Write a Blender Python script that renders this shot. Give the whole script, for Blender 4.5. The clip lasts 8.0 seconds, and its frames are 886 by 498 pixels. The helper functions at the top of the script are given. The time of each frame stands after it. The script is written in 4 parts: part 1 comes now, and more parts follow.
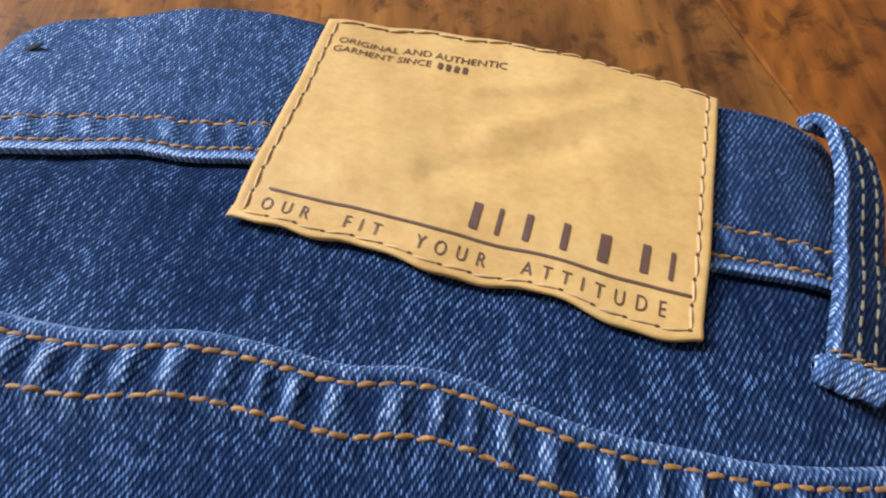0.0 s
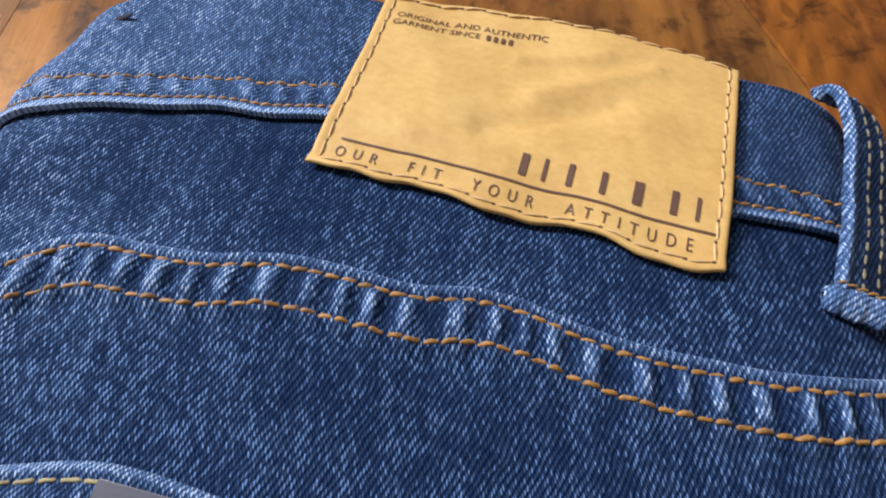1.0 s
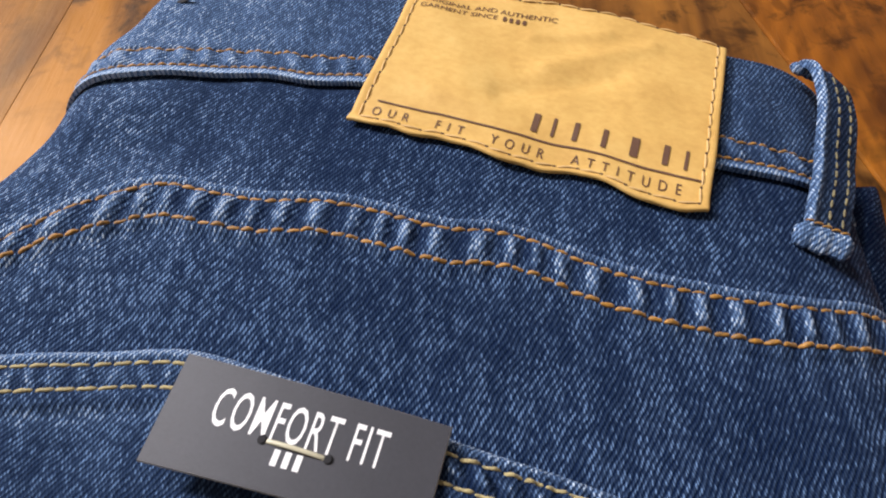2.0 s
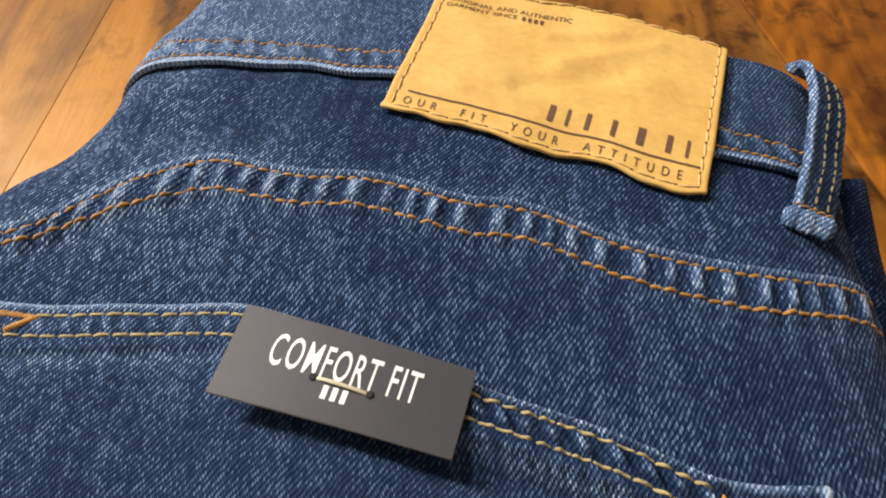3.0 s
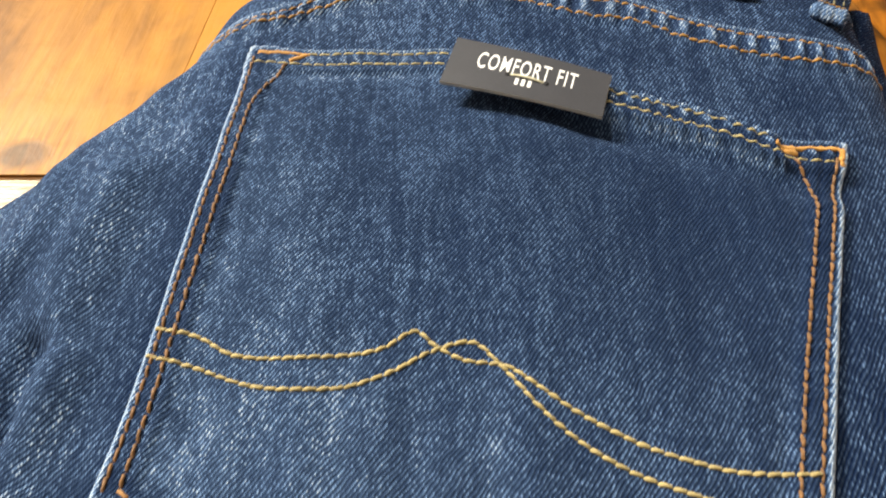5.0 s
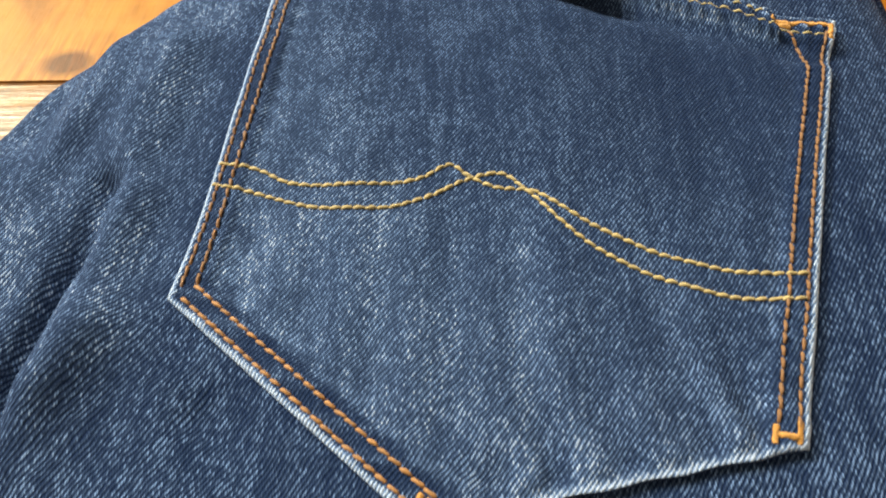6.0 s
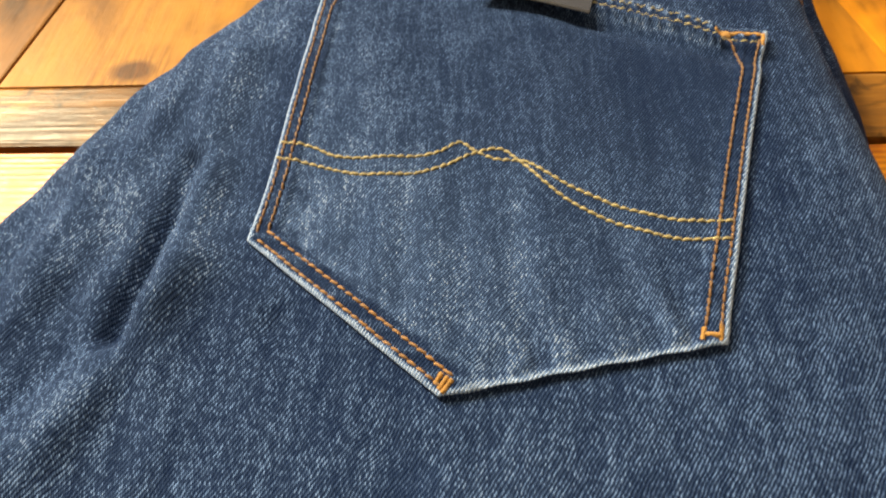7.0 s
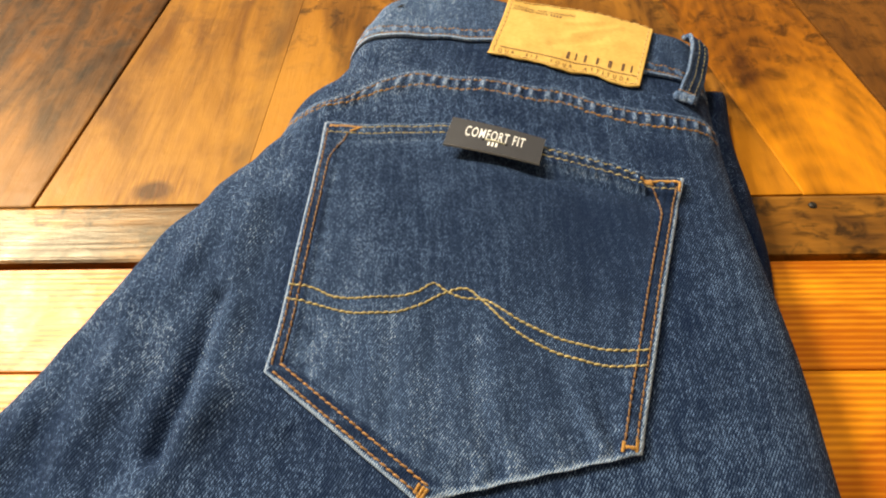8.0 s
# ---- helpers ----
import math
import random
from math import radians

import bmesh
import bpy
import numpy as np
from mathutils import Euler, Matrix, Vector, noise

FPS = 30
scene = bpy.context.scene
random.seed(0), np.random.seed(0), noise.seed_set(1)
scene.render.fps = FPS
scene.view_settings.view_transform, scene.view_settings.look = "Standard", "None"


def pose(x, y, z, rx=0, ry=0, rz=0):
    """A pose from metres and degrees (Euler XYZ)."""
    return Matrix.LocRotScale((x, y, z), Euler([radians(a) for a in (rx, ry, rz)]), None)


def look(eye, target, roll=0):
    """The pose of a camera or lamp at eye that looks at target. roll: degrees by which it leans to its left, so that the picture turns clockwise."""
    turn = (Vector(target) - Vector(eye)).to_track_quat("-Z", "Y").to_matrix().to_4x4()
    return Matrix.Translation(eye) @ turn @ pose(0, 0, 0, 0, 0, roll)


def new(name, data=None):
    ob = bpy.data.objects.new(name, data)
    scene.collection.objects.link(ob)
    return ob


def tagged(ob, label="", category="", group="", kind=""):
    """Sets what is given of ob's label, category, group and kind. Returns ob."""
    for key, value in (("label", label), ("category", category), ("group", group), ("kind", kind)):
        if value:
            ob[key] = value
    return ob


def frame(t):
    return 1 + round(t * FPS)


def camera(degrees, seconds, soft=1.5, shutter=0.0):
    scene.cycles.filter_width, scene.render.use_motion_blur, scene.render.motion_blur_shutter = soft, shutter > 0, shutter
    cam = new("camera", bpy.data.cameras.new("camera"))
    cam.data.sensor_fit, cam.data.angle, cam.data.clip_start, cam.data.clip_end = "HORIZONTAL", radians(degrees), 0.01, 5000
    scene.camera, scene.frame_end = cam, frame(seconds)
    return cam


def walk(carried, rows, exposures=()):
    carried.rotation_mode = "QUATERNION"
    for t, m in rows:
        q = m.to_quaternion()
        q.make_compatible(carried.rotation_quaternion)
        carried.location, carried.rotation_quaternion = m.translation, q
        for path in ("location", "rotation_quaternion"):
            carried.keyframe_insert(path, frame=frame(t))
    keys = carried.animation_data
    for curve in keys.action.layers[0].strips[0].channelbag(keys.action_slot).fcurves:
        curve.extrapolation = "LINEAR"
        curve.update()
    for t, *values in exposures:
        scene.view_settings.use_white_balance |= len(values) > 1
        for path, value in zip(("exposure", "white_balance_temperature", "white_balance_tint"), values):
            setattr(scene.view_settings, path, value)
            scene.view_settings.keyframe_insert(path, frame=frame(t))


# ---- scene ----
cam = camera(68.0, 8.0, soft=2.0, shutter=0.25)
PATH = [
    (0.0, 0.0537, 0.0827, 0.1256, 31.92, 2.52, -1.27),
    (0.5, 0.0480, 0.0747, 0.1293, 32.33, 2.44, -0.72),
    (1.0, 0.0461, 0.0664, 0.1317, 32.45, 2.60, -0.04),
    (1.5, 0.0466, 0.0554, 0.1350, 33.03, 2.81, 0.48),
    (2.0, 0.0439, 0.0458, 0.1396, 33.49, 3.00, 0.78),
    (2.2, 0.0420, 0.0424, 0.1410, 33.09, 2.86, 0.91),
    (3.3, 0.0402, 0.0216, 0.1521, 33.82, 2.92, 2.18),
    (3.5, 0.0323, 0.0073, 0.1551, 33.95, 3.04, 2.03),
    (4.0, 0.0244, -0.0105, 0.1647, 34.24, 3.21, 1.86),
    (4.2, 0.0229, -0.0175, 0.1651, 33.86, 3.00, 2.10),
    (5.3, 0.0065, -0.0633, 0.1586, 33.82, 3.25, 2.41),
    (5.5, 0.0056, -0.0712, 0.1571, 33.75, 3.12, 2.42),
    (6.0, 0.0039, -0.0874, 0.1576, 33.10, 3.06, 2.27),
    (6.5, -0.0006, -0.1103, 0.1614, 32.94, 3.03, 2.01),
    (7.0, 0.0040, -0.1235, 0.1833, 34.49, 3.30, 2.26),
    (7.2, 0.0073, -0.1184, 0.1949, 35.39, 3.04, 1.85),
    (7.5, 0.0100, -0.1215, 0.2150, 36.13, 2.82, 1.51),
    (8.0, 0.0098, -0.1230, 0.2389, 37.03, 2.53, 1.01),
]
walk(cam, [(t, pose(x, y, z, rx, ry, rz)) for t, x, y, z, rx, ry, rz in PATH],
     [(0.0, -0.11, 5200, 19), (2.0, -0.04, 6050, 17), (3.5, 0.12, 6950, 12), (5.5, 0.63, 7000, 6), (7.0, 0.56, 7900, 6), (7.5, 0.60, 8200, 6), (8.0, 0.28, 8100, 6)])

# ---- world and lights: a room lit by one window to the side and a lamp on the ceiling ----
world = bpy.data.worlds.new("world")
scene.world = world
world.use_nodes = True
wn = world.node_tree
sky = wn.nodes.new("ShaderNodeTexSky")
sky.sky_type, sky.sun_disc = "NISHITA", False
sky.sun_elevation, sky.sun_rotation = radians(40), radians(-58)
wn.links.new(sky.outputs[0], wn.nodes["Background"].inputs[0])
wn.nodes["Background"].inputs[1].default_value = 0.1


def area_lamp(name, eye, target, sx, sy, watts, colour):
    data = bpy.data.lights.new(name, "AREA")
    data.shape, data.size, data.size_y, data.energy, data.color = "RECTANGLE", sx, sy, watts, colour
    ob = new(name, data)
    ob.matrix_world = look(eye, target)
    return ob


area_lamp("window_daylight", (-1.46, 0.92, 1.55), (-0.05, 0.03, 0.0), 0.42, 0.42, 78.0, (1.0, 0.96, 0.90))
area_lamp("ceiling_lamp_light", (-0.85, 0.915, 2.13), (0.0, 0.03, 0.0), 0.18, 0.18, 41.0, (1.0, 0.955, 0.89))


# ---- materials ----
def material(name):
    m = bpy.data.materials.new(name)
    m.use_nodes = True
    return m, m.node_tree, m.node_tree.nodes["Principled BSDF"]


def node(tree, kind, **values):
    n = tree.nodes.new(kind)
    for key, value in values.items():
        n.inputs[key.replace("_", " ")].default_value = value
    return n


def coords(tree, scale=(1, 1, 1), turn=0.0):
    tc = tree.nodes.new("ShaderNodeTexCoord")
    mp = tree.nodes.new("ShaderNodeMapping")
    mp.inputs["Scale"].default_value = scale
    first = tree.nodes.new("ShaderNodeMapping")
    first.inputs["Rotation"].default_value = (0, 0, turn)
    tree.links.new(tc.outputs["Object"], first.inputs["Vector"])
    tree.links.new(first.outputs[0], mp.inputs["Vector"])
    return mp.outputs[0]


def noise_tex(tree, vec, scale, detail=2.0, rough=0.5, warp=0.0):
    n = tree.nodes.new("ShaderNodeTexNoise")
    n.inputs["Scale"].default_value = scale
    n.inputs["Detail"].default_value = detail
    n.inputs["Roughness"].default_value = rough
    n.inputs["Distortion"].default_value = warp
    tree.links.new(vec, n.inputs["Vector"])
    return n.outputs["Fac"]


def ramp(tree, fac, stops):
    r = tree.nodes.new("ShaderNodeValToRGB")
    while len(r.color_ramp.elements) < len(stops):
        r.color_ramp.elements.new(0.5)
    for e, (p, c) in zip(r.color_ramp.elements, stops):
        e.position = p
        e.color = (*c, 1) if len(c) == 3 else c
    tree.links.new(fac, r.inputs[0])
    return r.outputs[0]


def grey(tree, fac, lo, hi, a=0.0, b=1.0):
    """Maps lo..hi to a..b, clamped."""
    m = tree.nodes.new("ShaderNodeMapRange")
    m.inputs["From Min"].default_value, m.inputs["From Max"].default_value = lo, hi
    m.inputs["To Min"].default_value, m.inputs["To Max"].default_value = a, b
    tree.links.new(fac, m.inputs["Value"])
    return m.outputs[0]


def calc(tree, op, a, b):
    m = tree.nodes.new("ShaderNodeMath")
    m.operation = op
    for i, v in enumerate((a, b)):
        if isinstance(v, (int, float)):
            m.inputs[i].default_value = v
        else:
            tree.links.new(v, m.inputs[i])
    return m.outputs[0]


def blend(tree, fac, a, b, mode="MIX"):
    m = tree.nodes.new("ShaderNodeMix")
    m.data_type, m.blend_type = "RGBA", mode
    for sock, v in ((m.inputs[0], fac), (m.inputs[6], a), (m.inputs[7], b)):
        if isinstance(v, (int, float)):
            sock.default_value = v
        elif isinstance(v, tuple):
            sock.default_value = (*v, 1)
        else:
            tree.links.new(v, sock)
    return m.outputs[2]


def bump(tree, bsdf, height, distance, strength=1.0):
    b = tree.nodes.new("ShaderNodeBump")
    b.inputs["Distance"].default_value = distance
    b.inputs["Strength"].default_value = strength
    tree.links.new(height, b.inputs["Height"])
    tree.links.new(b.outputs[0], bsdf.inputs["Normal"])


def denim(name, turn=0.0, fade=0.0, deep=(0.0020, 0.0088, 0.034), pale=(0.162, 0.270, 0.478), pitch=0.00033, floats=0.00156):
    """Indigo twill: rows of short warp floats set off from thread to thread, so that they make diagonal ribs; each
    float its own shade, thicker slubs, broad fading, and a tone by point for rubbed cloth and for light put into the
    colour."""
    m, t, bsdf = material(name)
    vec = coords(t)
    sway = t.nodes.new("ShaderNodeTexNoise")
    for key, value in (("Scale", 140.0), ("Detail", 2.0), ("Roughness", 0.6)):
        sway.inputs[key].default_value = value
    t.links.new(vec, sway.inputs["Vector"])
    wander = t.nodes.new("ShaderNodeVectorMath")
    wander.operation = "MULTIPLY_ADD"
    wander.inputs[1].default_value = (0.0016, 0.0016, 0.0)
    t.links.new(sway.outputs["Color"], wander.inputs[0])
    t.links.new(coords(t, (1, 1, 1), turn), wander.inputs[2])
    xyz = t.nodes.new("ShaderNodeSeparateXYZ")
    t.links.new(wander.outputs[0], xyz.inputs[0])
    u = calc(t, "DIVIDE", xyz.outputs["X"], pitch)
    thread = calc(t, "FLOOR", u, 0.0)
    v = calc(t, "SUBTRACT", calc(t, "DIVIDE", xyz.outputs["Y"], floats), calc(t, "MULTIPLY", thread, 1.0 / 3.0))
    cell = t.nodes.new("ShaderNodeCombineXYZ")
    t.links.new(thread, cell.inputs[0])
    t.links.new(calc(t, "FLOOR", v, 0.0), cell.inputs[1])
    own = t.nodes.new("ShaderNodeTexWhiteNoise")
    own.noise_dimensions = "2D"
    t.links.new(cell.outputs[0], own.inputs["Vector"])
    shade = own.outputs["Value"]
    across = calc(t, "SINE", calc(t, "MULTIPLY", calc(t, "FRACT", u, 0.0), math.pi), 0.0)
    lie = calc(t, "FRACT", v, 0.0)
    weave = calc(t, "MULTIPLY", calc(t, "MULTIPLY", grey(t, lie, 0.0, 0.26), grey(t, lie, 0.50, 0.80, 1.0, 0.0)), grey(t, across, 0.0, 0.80, 0.25, 1.0))
    fleck = noise_tex(t, coords(t, (2100, 800, 1500), turn), 1.0, 2.0, 0.65)
    grain = noise_tex(t, coords(t, (780, 330, 600), turn), 1.0, 3.0, 0.75)
    slub = noise_tex(t, coords(t, (1250, 120, 160), turn), 1.0, 2.0, 0.5)
    broad = noise_tex(t, vec, 16.0, 3.0, 0.55)
    mid = noise_tex(t, vec, 85.0, 3.0, 0.6)
    rub = t.nodes.new("ShaderNodeAttribute")
    rub.attribute_name = "wear_and_light"
    # how much of the pale core shows
    core = calc(t, "MULTIPLY", weave, grey(t, calc(t, "MULTIPLY", shade, shade), 0.0, 1.0, 0.40, 1.30))
    f = calc(t, "ADD", calc(t, "MULTIPLY", core, 0.62), 0.01)
    f = calc(t, "ADD", f, calc(t, "MULTIPLY", grey(t, fleck, 0.48, 0.78), 0.16))
    f = calc(t, "ADD", f, calc(t, "MULTIPLY", grey(t, slub, 0.62, 0.78), 0.14))
    f = calc(t, "MULTIPLY", f, grey(t, grain, 0.34, 0.66, 0.80, 1.20))
    f = calc(t, "MULTIPLY", f, grey(t, broad, 0.34, 0.66, 0.70, 1.28))
    f = calc(t, "MULTIPLY", f, grey(t, mid, 0.34, 0.66, 0.84, 1.16))
    streak = noise_tex(t, coords(t, (420, 42, 90), turn), 1.0, 3.0, 0.55)
    f = calc(t, "MULTIPLY", f, grey(t, streak, 0.34, 0.66, 0.74, 1.26))
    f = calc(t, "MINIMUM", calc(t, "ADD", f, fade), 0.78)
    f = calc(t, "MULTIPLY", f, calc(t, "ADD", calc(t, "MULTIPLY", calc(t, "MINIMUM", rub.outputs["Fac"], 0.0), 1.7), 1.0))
    rubbed = calc(t, "MULTIPLY", calc(t, "MAXIMUM", rub.outputs["Fac"], 0.0), grey(t, calc(t, "ADD", core, fleck), 0.3, 1.2, 0.52, 1.22))
    f = calc(t, "ADD", f, rubbed)
    near = tuple(d + (p - d) * 0.20 for d, p in zip(deep, pale))
    c = ramp(t, f, [(0.0, deep), (0.36, near), (0.80, pale), (1.0, (0.47, 0.57, 0.70))])
    t.links.new(c, bsdf.inputs["Base Color"])
    bsdf.inputs["Roughness"].default_value = 0.9
    bsdf.inputs["Specular IOR Level"].default_value = 0.06
    bsdf.inputs["Sheen Weight"].default_value = 0.01
    bsdf.inputs["Sheen Roughness"].default_value = 0.5
    h = calc(t, "ADD", calc(t, "MULTIPLY", weave, 1.1), calc(t, "MULTIPLY", fleck, 0.8))
    h = calc(t, "ADD", h, calc(t, "MULTIPLY", grain, 0.9))
    bump(t, bsdf, h, 0.00025, 1.0)
    return m


def wood(name, along, light, dark, knot=None, gloss=0.28, mottle=0.75, ring=0.16, shine=0.42, straight=0.0, arch=None, smear=None, rubbed=()):
    """Old varnished pine: grain along x or y, growth bands, stains, wear in the varnish; each board a little different."""
    m, t, bsdf = material(name)
    stretch = (2.2, 26, 26) if along == "x" else (26, 2.2, 26)
    info = t.nodes.new("ShaderNodeObjectInfo")
    tc = t.nodes.new("ShaderNodeTexCoord")
    shift = t.nodes.new("ShaderNodeVectorMath")
    shift.operation = "ADD"
    comb = t.nodes.new("ShaderNodeCombineXYZ")
    t.links.new(calc(t, "MULTIPLY", info.outputs["Random"], 3.7), comb.inputs[0])
    t.links.new(calc(t, "MULTIPLY", info.outputs["Random"], 9.1), comb.inputs[1])
    t.links.new(tc.outputs["Object"], shift.inputs[0])
    t.links.new(comb.outputs[0], shift.inputs[1])

    def vec(scale):
        mp = t.nodes.new("ShaderNodeMapping")
        mp.inputs["Scale"].default_value = scale
        t.links.new(shift.outputs[0], mp.inputs["Vector"])
        return mp.outputs[0]

    field = noise_tex(t, vec((1.6, 16, 8) if along == "x" else (16, 1.6, 8)), 1.0, 3.0, 0.5, 0.3)
    plan = t.nodes.new("ShaderNodeSeparateXYZ")
    t.links.new(tc.outputs["Object"], plan.inputs[0])
    px, py = plan.outputs["X"], plan.outputs["Y"]
    if straight:
        # quarter-sawn: narrow lines that run the board's length, crowding and spreading
        drift = noise_tex(t, vec((0.7, 22, 8)), 1.0, 2.0, 0.5)
        phase = calc(t, "ADD", calc(t, "MULTIPLY", py, straight), calc(t, "MULTIPLY", drift, 26.0))
    elif arch:
        # flat-sawn: nested arches round the board's middle
        off = calc(t, "SUBTRACT", px, arch[0])
        bow = calc(t, "MULTIPLY", calc(t, "MULTIPLY", off, off), arch[2])
        phase = calc(t, "ADD", calc(t, "MULTIPLY", calc(t, "ADD", calc(t, "SUBTRACT", py, arch[1]), bow), arch[3]), calc(t, "MULTIPLY", field, 14.0))
    else:
        phase = calc(t, "MULTIPLY", field, 95.0)
    rings = calc(t, "SINE", phase, 0.0)
    rings = grey(t, rings, -1.0, 1.0)
    fine = noise_tex(t, vec(tuple(v * 16 for v in stretch)), 1.0, 3.0, 0.6)
    stain = noise_tex(t, vec(tuple(v ** 0.5 * 5 for v in stretch)), 1.0, 4.0, 0.62, 0.6)
    blot = noise_tex(t, vec((1, 1, 1)), 75.0, 4.0, 0.65, 0.4)
    f = calc(t, "ADD", calc(t, "MULTIPLY", rings, ring), calc(t, "MULTIPLY", fine, 0.34))
    f = calc(t, "ADD", f, calc(t, "MULTIPLY", grey(t, stain, 0.34, 0.66), 0.78))
    f = calc(t, "SUBTRACT", f, calc(t, "MULTIPLY", info.outputs["Random"], 0.12))
    mid = tuple(0.5 * (a + b) for a, b in zip(light, dark))
    c = ramp(t, f, [(0.15, light), (0.55, mid), (0.98, dark)])
    c = blend(t, grey(t, blot, 0.52, 0.66, 0.0, mottle), c, tuple(v * 0.4 for v in dark))
    speck = noise_tex(t, vec((150, 95, 100) if along == "y" else (60, 190, 100)), 1.0, 2.0, 0.6, 0.5)
    c = blend(t, grey(t, speck, 0.64 - 0.08 * mottle, 0.74 - 0.08 * mottle, 0.0, 0.60 * mottle), c, tuple(v * 0.5 for v in dark))
    if smear:
        # a broad grey-brown rubbed band along the board
        side = calc(t, "ABSOLUTE", calc(t, "ADD", calc(t, "SUBTRACT", px, smear[0]), calc(t, "MULTIPLY", calc(t, "SUBTRACT", blot, 0.5), 0.02)), 0.0)
        c = blend(t, calc(t, "MULTIPLY", grey(t, side, 0.001, smear[1], 0.62, 0.0), grey(t, stain, 0.35, 0.60, 0.3, 1.0)), c, (0.10, 0.055, 0.022))
    for rx, ry, size, bare in rubbed:
        # a broad uneven patch blended towards a brighter tone
        reach = t.nodes.new("ShaderNodeVectorMath")
        reach.operation = "DISTANCE"
        t.links.new(tc.outputs["Object"], reach.inputs[0])
        reach.inputs[1].default_value = (rx, ry, 0)
        ragged = calc(t, "ADD", reach.outputs["Value"], calc(t, "MULTIPLY", calc(t, "SUBTRACT", stain, 0.5), 0.10))
        c = blend(t, calc(t, "MULTIPLY", grey(t, ragged, size * 0.35, size, 0.85, 0.0), grey(t, f, 0.2, 1.0, 1.0, 0.35)), c, bare)
    if knot:
        d = t.nodes.new("ShaderNodeVectorMath")
        d.operation = "DISTANCE"
        sq = t.nodes.new("ShaderNodeMapping")
        sq.inputs["Scale"].default_value = (0.72, 1.0, 0.0)
        t.links.new(tc.outputs["Object"], sq.inputs["Vector"])
        t.links.new(sq.outputs[0], d.inputs[0])
        d.inputs[1].default_value = (knot[0] * 0.72, knot[1], 0)
        wob = calc(t, "ADD", d.outputs["Value"], calc(t, "MULTIPLY", calc(t, "SUBTRACT", blot, 0.5), 0.004))
        c = blend(t, grey(t, wob, 0.0045, 0.0085, 0.92, 0.0), c, (0.050, 0.016, 0.006))
        c = blend(t, calc(t, "MULTIPLY", grey(t, wob, 0.008, 0.020, 0.6, 0.0), grey(t, fine, 0.4, 0.6)), c, (0.16, 0.055, 0.014))
    t.links.new(c, bsdf.inputs["Base Color"])
    t.links.new(grey(t, blot, 0.3, 0.7, gloss, gloss + 0.16), bsdf.inputs["Roughness"])
    bsdf.inputs["Specular IOR Level"].default_value = shine
    bsdf.inputs["Specular Tint"].default_value = (1.0, 0.86, 0.60, 1.0)
    bsdf.inputs["Coat Weight"].default_value = 0.03
    bsdf.inputs["Coat Roughness"].default_value = 0.22
    h = calc(t, "ADD", fine, calc(t, "MULTIPLY", rings, 0.3))
    bump(t, bsdf, calc(t, "ADD", h, blot), 0.0004, 0.5)
    return m


def plain(name, colour, rough=0.6, vary=0.12, scale=300.0, relief=0.0002, metal=0.0, sheen=0.0):
    m, t, bsdf = material(name)
    n = noise_tex(t, coords(t), scale, 4.0, 0.6)
    n2 = noise_tex(t, coords(t), scale * 0.12, 3.0, 0.5)
    v = calc(t, "ADD", calc(t, "MULTIPLY", n, 0.6), calc(t, "MULTIPLY", n2, 0.4))
    lo, hi = tuple(c * (1 - vary) for c in colour), tuple(min(1, c * (1 + vary)) for c in colour)
    t.links.new(ramp(t, v, [(0.3, lo), (0.7, hi)]), bsdf.inputs["Base Color"])
    bsdf.inputs["Roughness"].default_value = rough
    bsdf.inputs["Metallic"].default_value = metal
    bsdf.inputs["Sheen Weight"].default_value = sheen
    bump(t, bsdf, n, relief, 0.6)
    return m


DENIM = denim("denim_body", 0.0, -0.03)
DENIM_YOKE = denim("denim_yoke", 0.12, -0.04)
DENIM_BAND = denim("denim_waistband", 0.10, 0.08)
DENIM_POCKET = denim("denim_pocket", -0.06, 0.03, floats=0.0012)
DENIM_PALE = denim("denim_worn_edge", 0.5, 0.16)
DENIM_LOOP = denim("denim_belt_loop", 0.16, 0.05)
# same twill darkened for covered layers, shade beneath the back put into the colour
DENIM_SHADED = denim("denim_shaded_layer", 0.3, -0.22)
ORANGE = plain("orange_thread", (0.17, 0.076, 0.019), 0.6, 0.5, 2600.0, 0.0002, sheen=0.2)
OCHRE = plain("ochre_thread", (0.27, 0.127, 0.012), 0.5, 0.75, 1700.0, 0.0002, sheen=0.2)
AMBER = plain("amber_thread", (0.27, 0.125, 0.030), 0.6, 0.65, 2200.0, 0.0002, sheen=0.2)
GOLD = plain("gold_thread", (0.34, 0.265, 0.105), 0.6, 0.45, 2600.0, 0.0002, sheen=0.2)
OLIVE = plain("olive_thread", (0.32, 0.26, 0.110), 0.6, 0.5, 2600.0, 0.0002, sheen=0.2)
LOOP_THREAD = plain("dull_olive_thread", (0.17, 0.145, 0.070), 0.6, 0.6, 1500.0, 0.0002, sheen=0.1)
BARTACK = plain("bright_orange_thread", (0.41, 0.20, 0.036), 0.6, 0.4, 1200.0, 0.0002, sheen=0.2)
TAN_THREAD = plain("tan_thread", (0.58, 0.38, 0.15), 0.6, 0.2, 900.0, 0.0001)
INK = plain("brown_ink", (0.105, 0.050, 0.026), 0.6, 0.2, 500.0, 0.0)
PUNCH = plain("punched_hole", (0.012, 0.012, 0.014), 0.9, 0.1)
HOLE = plain("needle_hole", (0.07, 0.035, 0.015), 0.8, 0.1)
CARD = plain("charcoal_card", (0.038, 0.039, 0.047), 0.55, 0.14, 1600.0, 0.00005)
CARD_EDGE = plain("raw_card_edge", (0.36, 0.35, 0.33), 0.8, 0.2, 1500.0)
WHITE_INK = plain("white_ink", (0.85, 0.85, 0.84), 0.5, 0.04, 800.0, 0.0)
